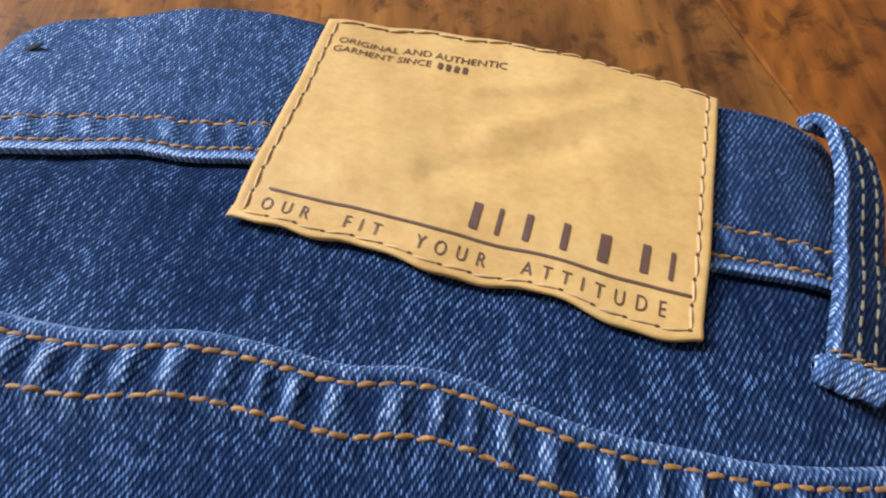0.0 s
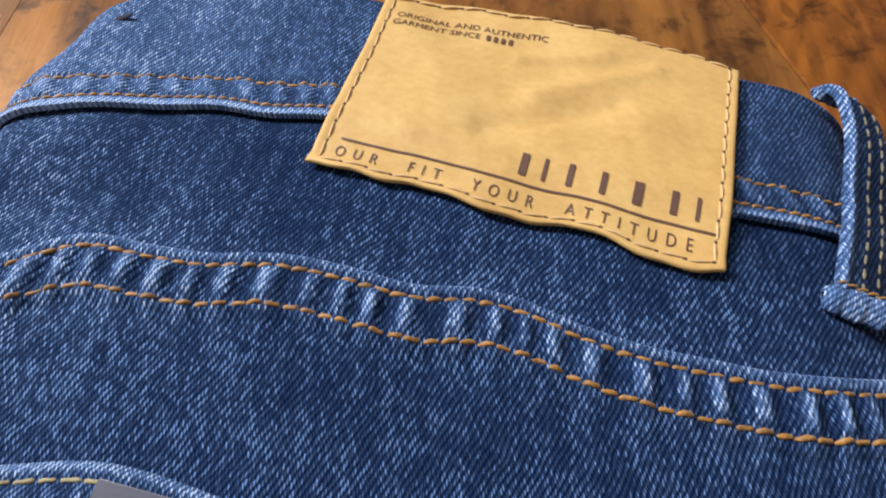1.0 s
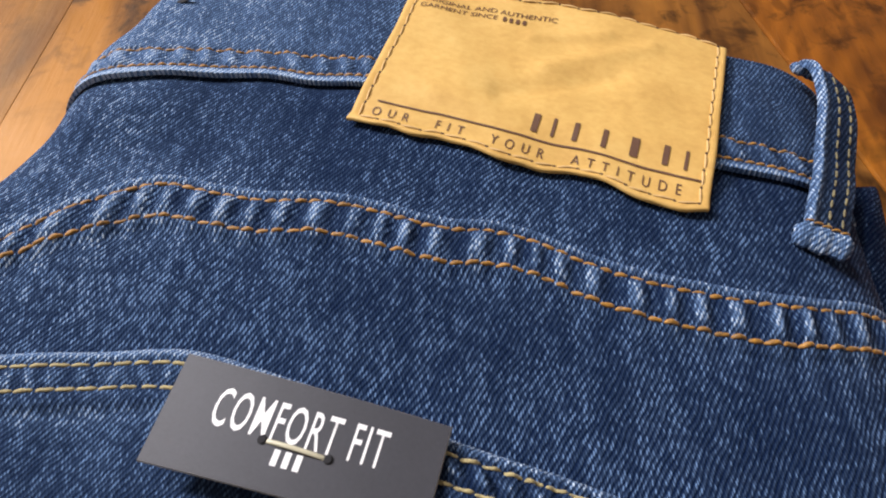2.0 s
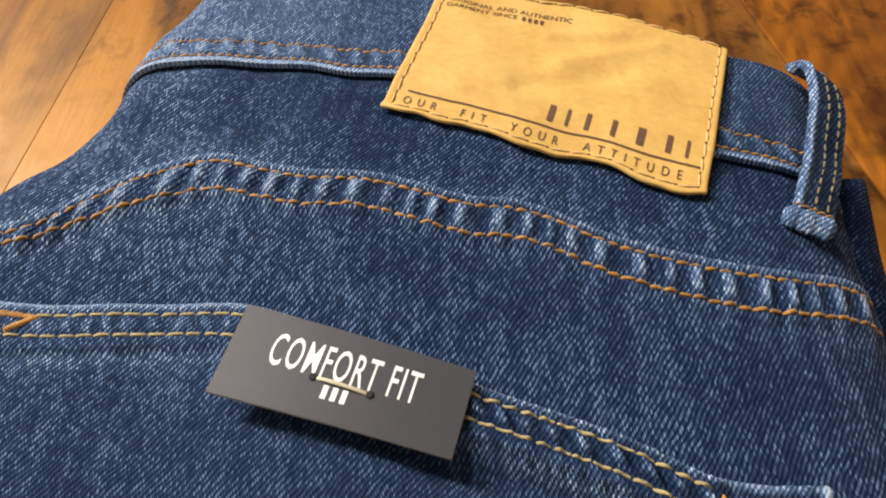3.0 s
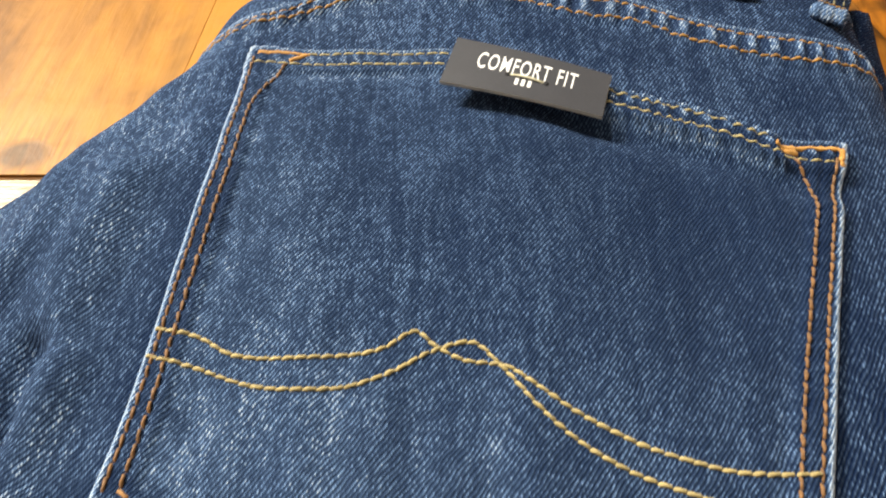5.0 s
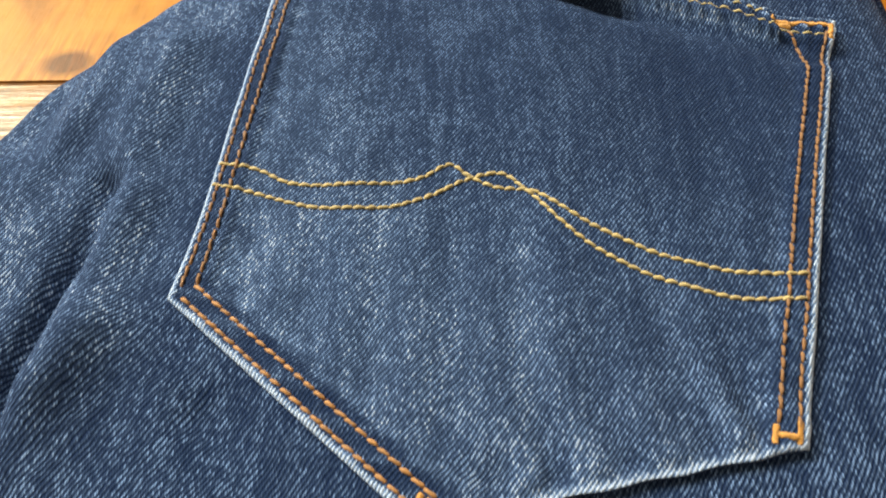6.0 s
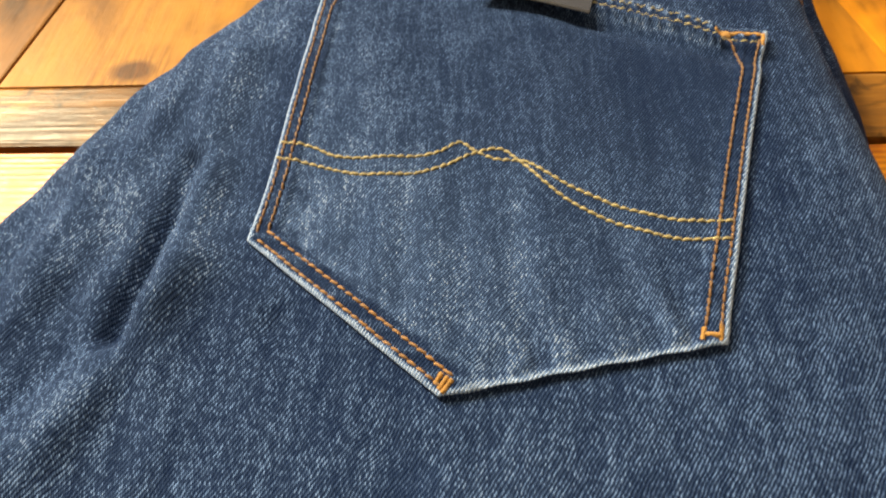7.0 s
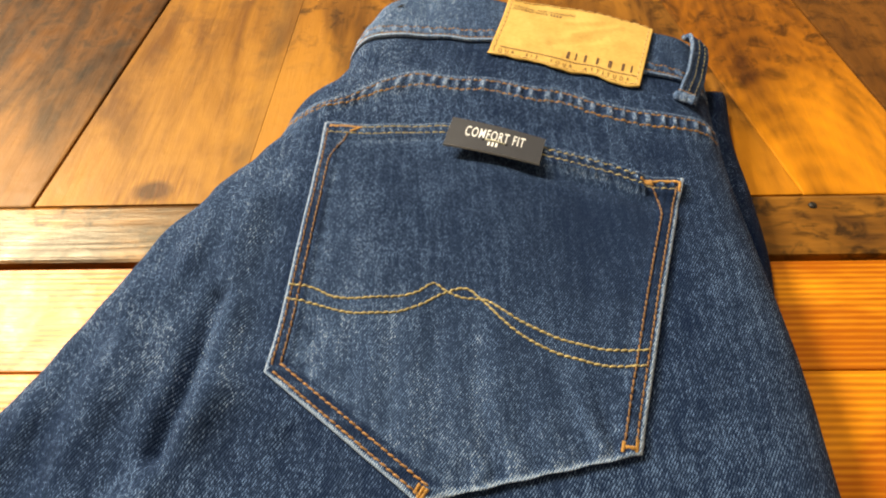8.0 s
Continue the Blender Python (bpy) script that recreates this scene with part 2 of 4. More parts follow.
PLASTIC = plain("cream_plastic", (0.50, 0.47, 0.33), 0.35, 0.1, 500.0, 0.0)
IRON = plain("dark_iron", (0.03, 0.026, 0.022), 0.5, 0.4, 700.0, 0.0002, 0.6)
PLASTER = plain("pale_plaster", (0.50, 0.47, 0.43), 0.9, 0.05, 20.0)
FLOORING = plain("brown_flooring", (0.20, 0.12, 0.07), 0.6, 0.2, 10.0)


def leather(name):
    m, t, bsdf = material(name)
    fine = noise_tex(t, coords(t), 900.0, 3.0, 0.6)
    fibre = noise_tex(t, coords(t, (520, 700, 400), 0.3), 1.0, 3.0, 0.6)
    cloud = noise_tex(t, coords(t), 60.0, 4.0, 0.6)
    v = calc(t, "ADD", calc(t, "MULTIPLY", cloud, 0.65), calc(t, "MULTIPLY", fibre, 0.35))
    t.links.new(ramp(t, v, [(0.32, (0.47, 0.275, 0.070)), (0.52, (0.565, 0.350, 0.098)), (0.72, (0.64, 0.425, 0.135))]), bsdf.inputs["Base Color"])
    bsdf.inputs["Roughness"].default_value = 0.62
    bsdf.inputs["Specular IOR Level"].default_value = 0.3
    bump(t, bsdf, calc(t, "ADD", fine, calc(t, "MULTIPLY", fibre, 0.6)), 0.00012, 0.6)
    return m


LEATHER = leather("tan_leather_paper")


# ---- helpers for meshes ----
def link(name, data, mat, parent, label="", smooth=True):
    data.materials.append(mat)
    if smooth:
        data.polygons.foreach_set("use_smooth", [True] * len(data.polygons))
    ob = new(name, data)
    ob.parent = parent
    if label:
        tagged(ob, label)
    return ob


def mesh_of(name, verts, faces):
    me = bpy.data.meshes.new(name)
    me.from_pydata(verts, [], faces)
    me.update()
    return me


def part(name, bm, mat, parent, label="", smooth=True):
    me = bpy.data.meshes.new(name)
    bm.to_mesh(me)
    bm.free()
    return link(name, me, mat, parent, label, smooth)


def grid_part(name, xyz, mat, parent, label="", wear_and_light=None):
    """A sheet of rows x columns of places, as one mesh, with its wear and painted light by point."""
    rows, cols = xyz.shape[:2]
    i = np.arange(rows * cols).reshape(rows, cols)
    quads = np.stack([i[:-1, :-1], i[1:, :-1], i[1:, 1:], i[:-1, 1:]], -1).reshape(-1, 4)
    me = bpy.data.meshes.new(name)
    me.vertices.add(rows * cols)
    me.vertices.foreach_set("co", xyz.reshape(-1).astype(np.float32))
    me.loops.add(quads.size)
    me.loops.foreach_set("vertex_index", quads.reshape(-1).astype(np.int32))
    me.polygons.add(len(quads))
    me.polygons.foreach_set("loop_start", np.arange(0, quads.size, 4, dtype=np.int32))
    me.update(calc_edges=True)
    if wear_and_light is not None:
        layer = me.attributes.new("wear_and_light", "FLOAT", "POINT")
        layer.data.foreach_set("value", wear_and_light.reshape(-1).astype(np.float32))
    return link(name, me, mat, parent, label)


def step(a, b, v):
    q = np.clip((v - a) / (b - a), 0, 1)
    return q * q * (3 - 2 * q)


def curve(knots):
    """A smooth function through knots (Catmull-Rom slopes), straight outside them."""
    kx, ky = np.array([k[0] for k in knots], float), np.array([k[1] for k in knots], float)
    sl = np.gradient(ky, kx)

    def at(v):
        v = np.asarray(v, float)
        j = np.clip(np.searchsorted(kx, v) - 1, 0, len(kx) - 2)
        h = kx[j + 1] - kx[j]
        q = np.clip((v - kx[j]) / h, 0, 1)
        out = ((2 * q ** 3 - 3 * q ** 2 + 1) * ky[j] + (q ** 3 - 2 * q ** 2 + q) * h * sl[j]
               + (-2 * q ** 3 + 3 * q ** 2) * ky[j + 1] + (q ** 3 - q ** 2) * h * sl[j + 1])
        out = out + np.where(v < kx[0], (v - kx[0]) * sl[0], 0) + np.where(v > kx[-1], (v - kx[-1]) * sl[-1], 0)
        return out
    return at


rng = np.random.default_rng(7)
WAVES = [(rng.uniform(0, 2 * np.pi), rng.uniform(0.7, 1.4), rng.uniform(0, 2 * np.pi)) for _ in range(24)]


def ripple(x, y, length, pick=0):
    """Smooth uneven waves of about that length, from -1 to 1."""
    out = 0.0
    for a, k, p in WAVES[pick:pick + 6]:
        out = out + np.sin((x * np.cos(a) + y * np.sin(a)) * 2 * np.pi * k / length + p)
    return out / 3.0


def along(x, y, ax, ay, bx, by, width):
    """1 on the line from a to b, falling off to its sides over width and at its ends."""
    dx, dy = bx - ax, by - ay
    q = np.clip(((x - ax) * dx + (y - ay) * dy) / (dx * dx + dy * dy), 0, 1)
    d2 = (x - ax - q * dx) ** 2 + (y - ay - q * dy) ** 2
    return np.exp(-d2 / (width * width))


# ---- the shape of the folded jeans, seen as a plan ----
LEFT = curve([(-0.40, -0.190), (-0.20, -0.186), (-0.10, -0.178), (-0.05, -0.163), (-0.02, -0.147), (0.0, -0.138), (0.025, -0.127), (0.041, -0.120),
              (0.057, -0.109), (0.085, -0.090), (0.096, -0.082), (0.115, -0.0758), (0.127, -0.0645), (0.138, -0.0568), (0.164, -0.0528),
              (0.185, -0.0455), (0.200, -0.0400)])
RIGHT = curve([(-0.40, 0.132), (-0.20, 0.130), (-0.06, 0.1265), (-0.02, 0.1275), (0.03, 0.1255), (0.08, 0.1235), (0.11, 0.1245), (0.15, 0.128), (0.18, 0.132)])
TOP = curve([(-0.06, 0.191), (-0.0245, 0.1955), (-0.011, 0.1985), (0.002, 0.2005), (0.012, 0.199), (0.029, 0.194), (0.043, 0.192), (0.060, 0.189),
             (0.0865, 0.179), (0.105, 0.172), (0.1155, 0.170), (0.130, 0.166)])
WAIST = curve([(-0.06, 0.1515), (-0.0316, 0.1559), (-0.022, 0.1568), (-0.013, 0.1573), (0.0, 0.1570), (0.006, 0.1558), (0.0195, 0.1538), (0.055, 0.1440),
               (0.092, 0.1326), (0.10, 0.1313), (0.110, 0.1298), (0.130, 0.1275)])
YOKE = curve([(-0.10, 0.098), (-0.0565, 0.1042), (-0.047, 0.1072), (-0.0392, 0.1132), (-0.030, 0.1197), (-0.0214, 0.1236), (-0.0143, 0.1252), (-0.005, 0.1233),
              (0.0036, 0.1217), (0.0163, 0.1215), (0.027, 0.1191), (0.0376, 0.1161), (0.048, 0.1158), (0.054, 0.1142), (0.063, 0.1100),
              (0.0724, 0.1065), (0.082, 0.1044), (0.0916, 0.1023), (0.1015, 0.1019), (0.113, 0.1027), (0.13, 0.1038)])
BOTTOM = -0.33


def yoke_gap(x):
    """How far the second row of stitches lies below the first."""
    return 0.0020 + 0.0049 * step(-0.056, -0.022, x)


def crown(x, y):
    """Height of the upper layer of cloth over the table, with its folds."""
    qx, qy = np.clip(x, -0.13, 0.14) * 10, np.clip(y, -0.11, 0.21) * 10
    z = 0.0447 - 0.0055 * qx + 0.0044 * qy - 0.0031 * qx ** 2 - 0.0003 * qx * qy - 0.0038 * qy ** 2
    z = z + 0.003 * step(-0.09, -0.13, x)
    z = z + 0.0008 * ripple(x, y, 0.075) + 0.00025 * ripple(x, y, 0.021, 6)
    z = z - 0.0062 * along(x, y, -0.081, 0.002, -0.090, -0.052, 0.0042) + 0.0022 * along(x, y, -0.0725, -0.002, -0.0800, -0.045, 0.006) - 0.003 * along(x, y, -0.090, 0.004, -0.100, -0.058, 0.014) + 0.004 * along(x, y, -0.072, -0.035, -0.112, -0.100, 0.008)
    z = z - 0.006 * along(x, y, -0.122, -0.010, -0.135, -0.075, 0.009) + 0.0025 * along(x, y, -0.075, 0.045, -0.079, -0.004, 0.009)
    z = z - 0.004 * along(x, y, -0.100, 0.055, -0.108, 0.020, 0.008) - 0.002 * along(x, y, -0.068, 0.075, -0.078, 0.055, 0.007)
    side = step(-0.055, -0.085, x)
    z = z + side * (0.0011 * ripple(x, y * 0.35, 0.026, 13) + 0.0005 * ripple(x, y * 0.5, 0.012, 17))
    z = z - 0.0020 * along(x, y, -0.048, -0.050, -0.012, -0.082, 0.006)
    z = z - 0.0015 * along(x, y, -0.010, 0.140, -0.050, 0.128, 0.008)
    return z


def shell(x, y, lift=0.0):
    """The crown, rounded off at the outline of the garment down to the layer below."""
    wl = 0.034 - 0.014 * step(0.09, 0.15, y)
    dl, dr = np.clip((x - LEFT(y)) / wl, 0, 1), np.clip((RIGHT(y) - x) / 0.026, 0, 1)
    dt = np.clip((TOP(x) - y) / 0.004, 0, 1)
    db = np.clip((y - BOTTOM) / 0.03, 0, 1)
    top = crown(x, y) + lift
    foot = 0.002 + step(-0.32, -0.26, y) * (0.014 * step(-0.02, 0.10, x) + 0.016 * step(0.0, -0.03, x))

    def arc(d):
        return np.sqrt(np.maximum(1 - (1 - d) ** 2.2, 0))
    return foot + (top - foot) * arc(dl) * arc(dr) * (0.70 + 0.30 * arc(dt)) * arc(db)


def sheet(lower, upper, rows, cols):
    """Plan of a panel between two seams, from outline to outline: columns crowd towards both edges."""
    q = np.linspace(0, 1, cols)
    u = 0.55 * q + 0.45 * (0.5 - 0.5 * np.cos(np.pi * q))
    v = np.linspace(0, 1, rows)[:, None]
    x = np.broadcast_to(-0.10 + 0.22 * u[None, :], (rows, cols)).copy()
    for _ in range(12):
        y = lower(x) + (upper(x) - lower(x)) * v
        x = 0.5 * x + 0.5 * (LEFT(y) + (RIGHT(y) - LEFT(y)) * u[None, :])
    return x, lower(x) + (upper(x) - lower(x)) * v


def puckers(x, y, lean, length, pick):
    """Ridges across a seam, uneven in spacing and height."""
    wander = 0.0013 * ripple(x, y * 0.0, 0.031, pick)
    s = np.sin((x + lean * y + wander) * 2 * np.pi / length)
    return np.sign(s) * np.abs(s) ** 0.8 * (0.88 + 0.22 * ripple(x, y * 0.0, 0.017, pick + 3))


def body_lift(x, y):
    below = YOKE(x) + 0.0007 - y
    gap = yoke_gap(x)
    band = step(-0.0001, 0.0007, below) * (1 - step(gap + 0.0027, gap + 0.0059, below))
    mid = step(0.0030, 0.0043, below) * (1 - step(gap + 0.0011, gap + 0.0027, below))
    rows = np.exp(-((below - 0.0031) / 0.0005) ** 2) + np.exp(-((below - 0.0031 - gap) / 0.0005) ** 2)
    p = puckers(x, y, -0.12, 0.0057, 2)
    tail = np.exp(-np.maximum(below - gap - 0.0032, 0) / 0.0035) * step(gap + 0.0017, gap + 0.0032, below)
    lift = 0.0016 * band + 0.00075 * p * mid - 0.00060 * rows + 0.00035 * p * tail
    worn = 0.42 * step(2.7, 1.6, below * 1000) + 0.2 * np.exp(-(below / 0.0005) ** 2) + 0.74 * np.clip(p, 0, 1) * mid + 0.36 * tail * (0.6 + 0.4 * p)
    return lift, worn - 0.07 * mid * (1 - np.clip(p, 0, 1))


def top_surface(x, y):
    """Height of the body panel, where the pocket and its threads lie."""
    return shell(x, y, body_lift(x, y)[0])


def yoke_lift(x, y):
    d = WAIST(x) - y
    return -0.0008 * np.exp(-np.maximum(d, 0) / 0.002)


def band_lift(x, y):
    up = y - WAIST(x)
    p = puckers(x, y, 0.3, 0.0062, 8)
    mid = step(0.0026, 0.0040, up) * (1 - step(0.0080, 0.0096, up))
    rows = np.exp(-((up - 0.0026) / 0.0005) ** 2) + np.exp(-((up - 0.0086) / 0.0005) ** 2)
    edge = np.exp(-((TOP(x) - y - 0.003) / 0.0007) ** 2)
    upper = step(0.009, 0.016, up) * (1 - step(0.026, 0.034, up))
    lift = 0.0012 + 0.00055 * p * mid - 0.0005 * rows - 0.0009 * edge + (0.0003 * ripple(x, y, 0.016, 12) + 0.0005 * ripple(x, y * 0.25, 0.020, 8)) * upper
    # rubbed edges and ridges; paler to the left, window light put into the colour
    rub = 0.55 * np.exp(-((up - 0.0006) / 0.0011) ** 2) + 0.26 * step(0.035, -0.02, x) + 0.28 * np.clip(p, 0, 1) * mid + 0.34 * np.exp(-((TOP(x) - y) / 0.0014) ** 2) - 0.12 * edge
    rub = rub + 0.12 * np.clip(ripple(x, y * 0.3, 0.012, 10), 0, 1) * np.exp(-((up - 0.0125) / 0.003) ** 2)
    return lift, rub


def band_surface(x, y):
    return shell(x, y, band_lift(x, y)[0])


def with_skirt(xyz, worn, first=0.0, last=0.0):
    """Tucks the sides of a sheet under, and turns its first or last row down, so that the cloth has a thickness."""
    for q, (dx, k) in enumerate(((0.0015, 0.72), (0.004, 0.42), (0.009, 0.10))):
        a, b = xyz[:, :1].copy(), xyz[:, -1:].copy()
        if not q:
            za, zb = a[..., 2].copy(), b[..., 2].copy()
            xa, xb = a[..., 0].copy(), b[..., 0].copy()
        a[..., 0], b[..., 0], a[..., 2], b[..., 2] = xa + dx, xb - dx, za * k, zb * k
        xyz, worn = np.concatenate([a, xyz, b], 1), np.pad(worn, ((0, 0), (1, 1)), mode="edge")
    out, rub = xyz, worn
    if first:
        row = xyz[:1].copy()
        row[..., 2] -= first
        out, rub = np.concatenate([row, out]), np.concatenate([worn[:1], rub])
    if last:
        row = xyz[-1:].copy()
        row[..., 2] -= last
        out, rub = np.concatenate([out, row]), np.concatenate([rub, worn[-1:]])
    return out, rub


def path_points(knots, spacing=0.0004):
    """Evenly spaced plan points on a smooth path through knots."""
    k = np.array(knots, float)
    d = np.r_[0, np.cumsum(np.hypot(*np.diff(k, axis=0).T))]
    fx, fy = curve(list(zip(d, k[:, 0]))), curve(list(zip(d, k[:, 1])))
    s = np.arange(0, d[-1], spacing)
    return np.stack([fx(s), fy(s)], 1)


def stitches(name, pts, surface, pitch, radius, mat, parent, tilt=0.0, fill=0.86, label="", lift=0.00025):
    """A row of thread stitches along plan points: each one a short, bowed, tapered strand that dips into the cloth at both ends."""
    d = np.r_[0, np.cumsum(np.hypot(*np.diff(pts, axis=0).T))]
    count = max(1, int(d[-1] / pitch))
    verts, faces = [], []
    ring, segs = 8, 10
    q = np.linspace(0, 1, segs)
    for i in range(count):
        length = pitch * fill * rng.uniform(0.9, 1.08)
        mid = (i + 0.5) * pitch + rng.uniform(-0.04, 0.04) * pitch
        s = mid + (q - 0.5) * length
        px, py = np.interp(s, d, pts[:, 0]), np.interp(s, d, pts[:, 1])
        tx, ty = px[-1] - px[0], py[-1] - py[0]
        n = math.hypot(tx, ty) or 1.0
        tx, ty = tx / n, ty / n
        off = (q - 0.5) * length * (tilt + rng.uniform(-0.04, 0.04))
        px, py = px - ty * off, py + tx * off
        bow = np.sin(np.pi * q)
        pz = surface(px, py) + lift * rng.uniform(0.8, 1.2) * (1.7 * bow ** 0.5 - 0.9)
        rad = radius * rng.uniform(0.9, 1.1) * (0.55 + 0.45 * bow ** 0.5)
        turn = rng.uniform(0, math.pi)
        base = len(verts)
        for j in range(segs):
            for a in range(ring):
                w = 2 * math.pi * a / ring
                ply = rad[j] * (1 + 0.17 * math.cos(2 * w + turn - 1.25 * math.pi * q[j] * length / 0.0013))
                c, z = math.cos(w) * ply, math.sin(w) * ply
                verts.append((px[j] - ty * c, py[j] + tx * c, pz[j] + z))
        for j in range(segs - 1):
            for a in range(ring):
                b = (a + 1) % ring
                faces.append((base + j * ring + a, base + j * ring + b, base + (j + 1) * ring + b, base + (j + 1) * ring + a))
        faces.append(tuple(base + a for a in reversed(range(ring))))
        faces.append(tuple(base + (segs - 1) * ring + a for a in range(ring)))
    return link(name, mesh_of(name, verts, faces), mat, parent, label)


def bartack(name, a, b, surface, width, mat, parent):
    """A dense bar of thread from a to b: one low ridge, ribbed across by its turns."""
    ux, uy = b[0] - a[0], b[1] - a[1]
    ln = math.hypot(ux, uy)
    ux, uy = ux / ln, uy / ln
    s, q = np.meshgrid(np.linspace(0, ln, max(8, int(ln / 0.00009))), np.linspace(-1, 1, 13), indexing="ij")
    rib = 0.5 + 0.5 * np.cos(2 * np.pi * (s + 0.0003 * q) / 0.00045)
    half = 0.5 * width * (0.86 + 0.14 * rib) * (1 + 0.12 * np.sin(s * 2600))
    px, py = a[0] + ux * s - uy * q * half, a[1] + uy * s + ux * q * half
    end = np.clip(np.minimum(s, ln - s) / 0.0004, 0, 1)
    z = surface(px, py) - 0.0003 + (0.0006 + 0.0003 * rib) * np.sqrt(np.maximum(1 - q * q, 0)) * np.sqrt(end)
    return grid_part(name, np.stack([px, py, z], -1), mat, parent, "bright orange bar tack")


# ---- room ----
def box(bm, x0, y0, z0, x1, y1, z1, bevel=0.0):
    made = bmesh.ops.create_cube(bm, size=1)["verts"]
    bmesh.ops.transform(bm, verts=made, matrix=Matrix.LocRotScale(((x0 + x1) / 2, (y0 + y1) / 2, (z0 + z1) / 2), None, (x1 - x0, y1 - y0, z1 - z0)))
    if bevel:
        edges = list({e for v in made for e in v.link_edges})
        bmesh.ops.bevel(bm, geom=edges, offset=bevel, segments=2, affect="EDGES", profile=0.5)
    return bm


def structure(name, mat, label, *boxes):
    bm = bmesh.new()
    for b in boxes:
        box(bm, *b)
    ob = part(name, bm, mat, None, smooth=False)
    return tagged(ob, label, "room", kind="structure")


ZF, ZC = -0.75, 2.15
structure("floor", FLOORING, "dark brown floor of the room under the table", (-1.6, -2.1, ZF - 0.1, 2.1, 2.6, ZF))
structure("ceiling", PLASTER, "pale plaster ceiling over the table", (-1.6, -2.1, ZC, 2.1, 2.6, ZC + 0.1))
structure("wall_north", PLASTER, "pale plaster wall", (-1.5, 2.5, ZF, 2.0, 2.6, ZC))
structure("wall_south", PLASTER, "pale plaster wall", (-1.5, -2.1, ZF, 2.0, -2.0, ZC))
structure("wall_east", PLASTER, "pale plaster wall", (2.0, -2.1, ZF, 2.1, 2.6, ZC))
structure("wall_west", PLASTER, "pale plaster wall with a small high window opening", (-1.6, -2.1, ZF, -1.5, 0.6, ZC), (-1.6, 1.24, ZF, -1.5, 2.6, ZC),
          (-1.6, 0.6, ZF, -1.5, 1.24, 1.2), (-1.6, 0.6, 1.9, -1.5, 1.24, ZC))

# ---- table ----
table = tagged(new("wooden_table"), "old varnished pine table of worn boards with dark gaps", "table")
BOARD = wood("varnished_board", "y", (0.35, 0.150, 0.024), (0.11, 0.038, 0.008), (-0.1505, 0.0958), 0.40, 0.25, 0.14, 0.22, smear=(-0.108, 0.010),
             rubbed=((-0.145, 0.10, 0.13, (0.43, 0.195, 0.034)),))
BOARD_MOTTLED = wood("mottled_board", "y", (0.30, 0.120, 0.018), (0.050, 0.017, 0.005), None, 0.38, 0.75, 0.12, 0.24, smear=(-0.102, 0.009),
                     rubbed=((-0.08, 0.12, 0.12, (0.42, 0.185, 0.030)), (0.155, 0.10, 0.055, (0.62, 0.225, 0.016))))
# darker base tones for the outer boards
BOARD_BROWN = wood("brown_board", "y", (0.20, 0.072, 0.011), (0.040, 0.013, 0.004), None, 0.36, 0.55, 0.12, 0.28)
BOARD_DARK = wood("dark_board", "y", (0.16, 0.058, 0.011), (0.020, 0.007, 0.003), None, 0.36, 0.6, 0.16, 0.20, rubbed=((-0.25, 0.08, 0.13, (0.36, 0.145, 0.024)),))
BOARD_BRIGHT = wood("bright_board", "y", (0.33, 0.108, 0.009), (0.060, 0.018, 0.004), None, 0.30, 0.75, 0.15, 0.30, arch=(0.176, 0.10, 30.0, 420.0),
                    rubbed=((0.185, 0.105, 0.085, (0.66, 0.240, 0.016)),))
CROSS = wood("cross_board", "x", (0.36, 0.145, 0.020), (0.040, 0.014, 0.005), None, 0.30, 0.9)
PINE = wood("pine_board", "x", (0.80, 0.310, 0.020), (0.36, 0.086, 0.005), None, 0.32, 0.06, 0.42, straight=2300.0)
THICK = 0.03


def board(corners, mat, z=0.0, soft=0.0012):
    """A board with that outline in plan, its upper edges worn round."""
    bm = bmesh.new()
    lo = [bm.verts.new((x, y, z - THICK)) for x, y in corners]
    hi = [bm.verts.new((x, y, z)) for x, y in corners]
    n = len(corners)
    bm.faces.new(hi)
    bm.faces.new(list(reversed(lo)))
    rim = []
    for i in range(n):
        j = (i + 1) % n
        bm.faces.new((lo[i], lo[j], hi[j], hi[i]))
        rim.append(bm.edges.get((hi[i], hi[j])))
    bmesh.ops.bevel(bm, geom=rim, offset=soft, segments=2, affect="EDGES", profile=0.6)
    return part("board", bm, mat, table, smooth=False)


def joint(x0, y0, x1, y1):
    return lambda y: x0 + (x1 - x0) * (y - y0) / (y1 - y0)


FAR, NEAR = 0.78, 0.0870
joints = [lambda y: -0.62, joint(-0.41, NEAR, -0.385, FAR), joint(-0.2090, 0.088, -0.1884, 0.266), joint(-0.106, NEAR, -0.098, 0.26), joint(0.158, 0.12, 0.131, 0.2366),
          joint(0.236, NEAR, 0.214, 0.21), joint(0.44, NEAR, 0.40, FAR), lambda y: 0.62]
gaps = [0.0004, 0.0008, 0.0011, 0.00005, 0.0003, 0.0003, 0.0006, 0.0004]
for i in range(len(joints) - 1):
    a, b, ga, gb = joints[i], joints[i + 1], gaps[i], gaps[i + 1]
    board([(a(NEAR) + ga, NEAR), (b(NEAR) - gb, NEAR), (b(FAR) - gb, FAR), (a(FAR) + ga, FAR)], (BOARD_DARK, BOARD_DARK, BOARD, BOARD_MOTTLED, BOARD_BRIGHT, BOARD_BROWN, BOARD_DARK)[i], -0.0004 * (i in (1, 4, 6)), 0.0002 if i in (2, 3) else 0.0012)
board([(-0.62, 0.0515), (0.62, 0.0515), (0.62, 0.0862), (-0.62, 0.0862)], CROSS, 0.0004, 0.002)
edges = [0.0483, -0.0042, -0.096, -0.190, -0.285, -0.40]
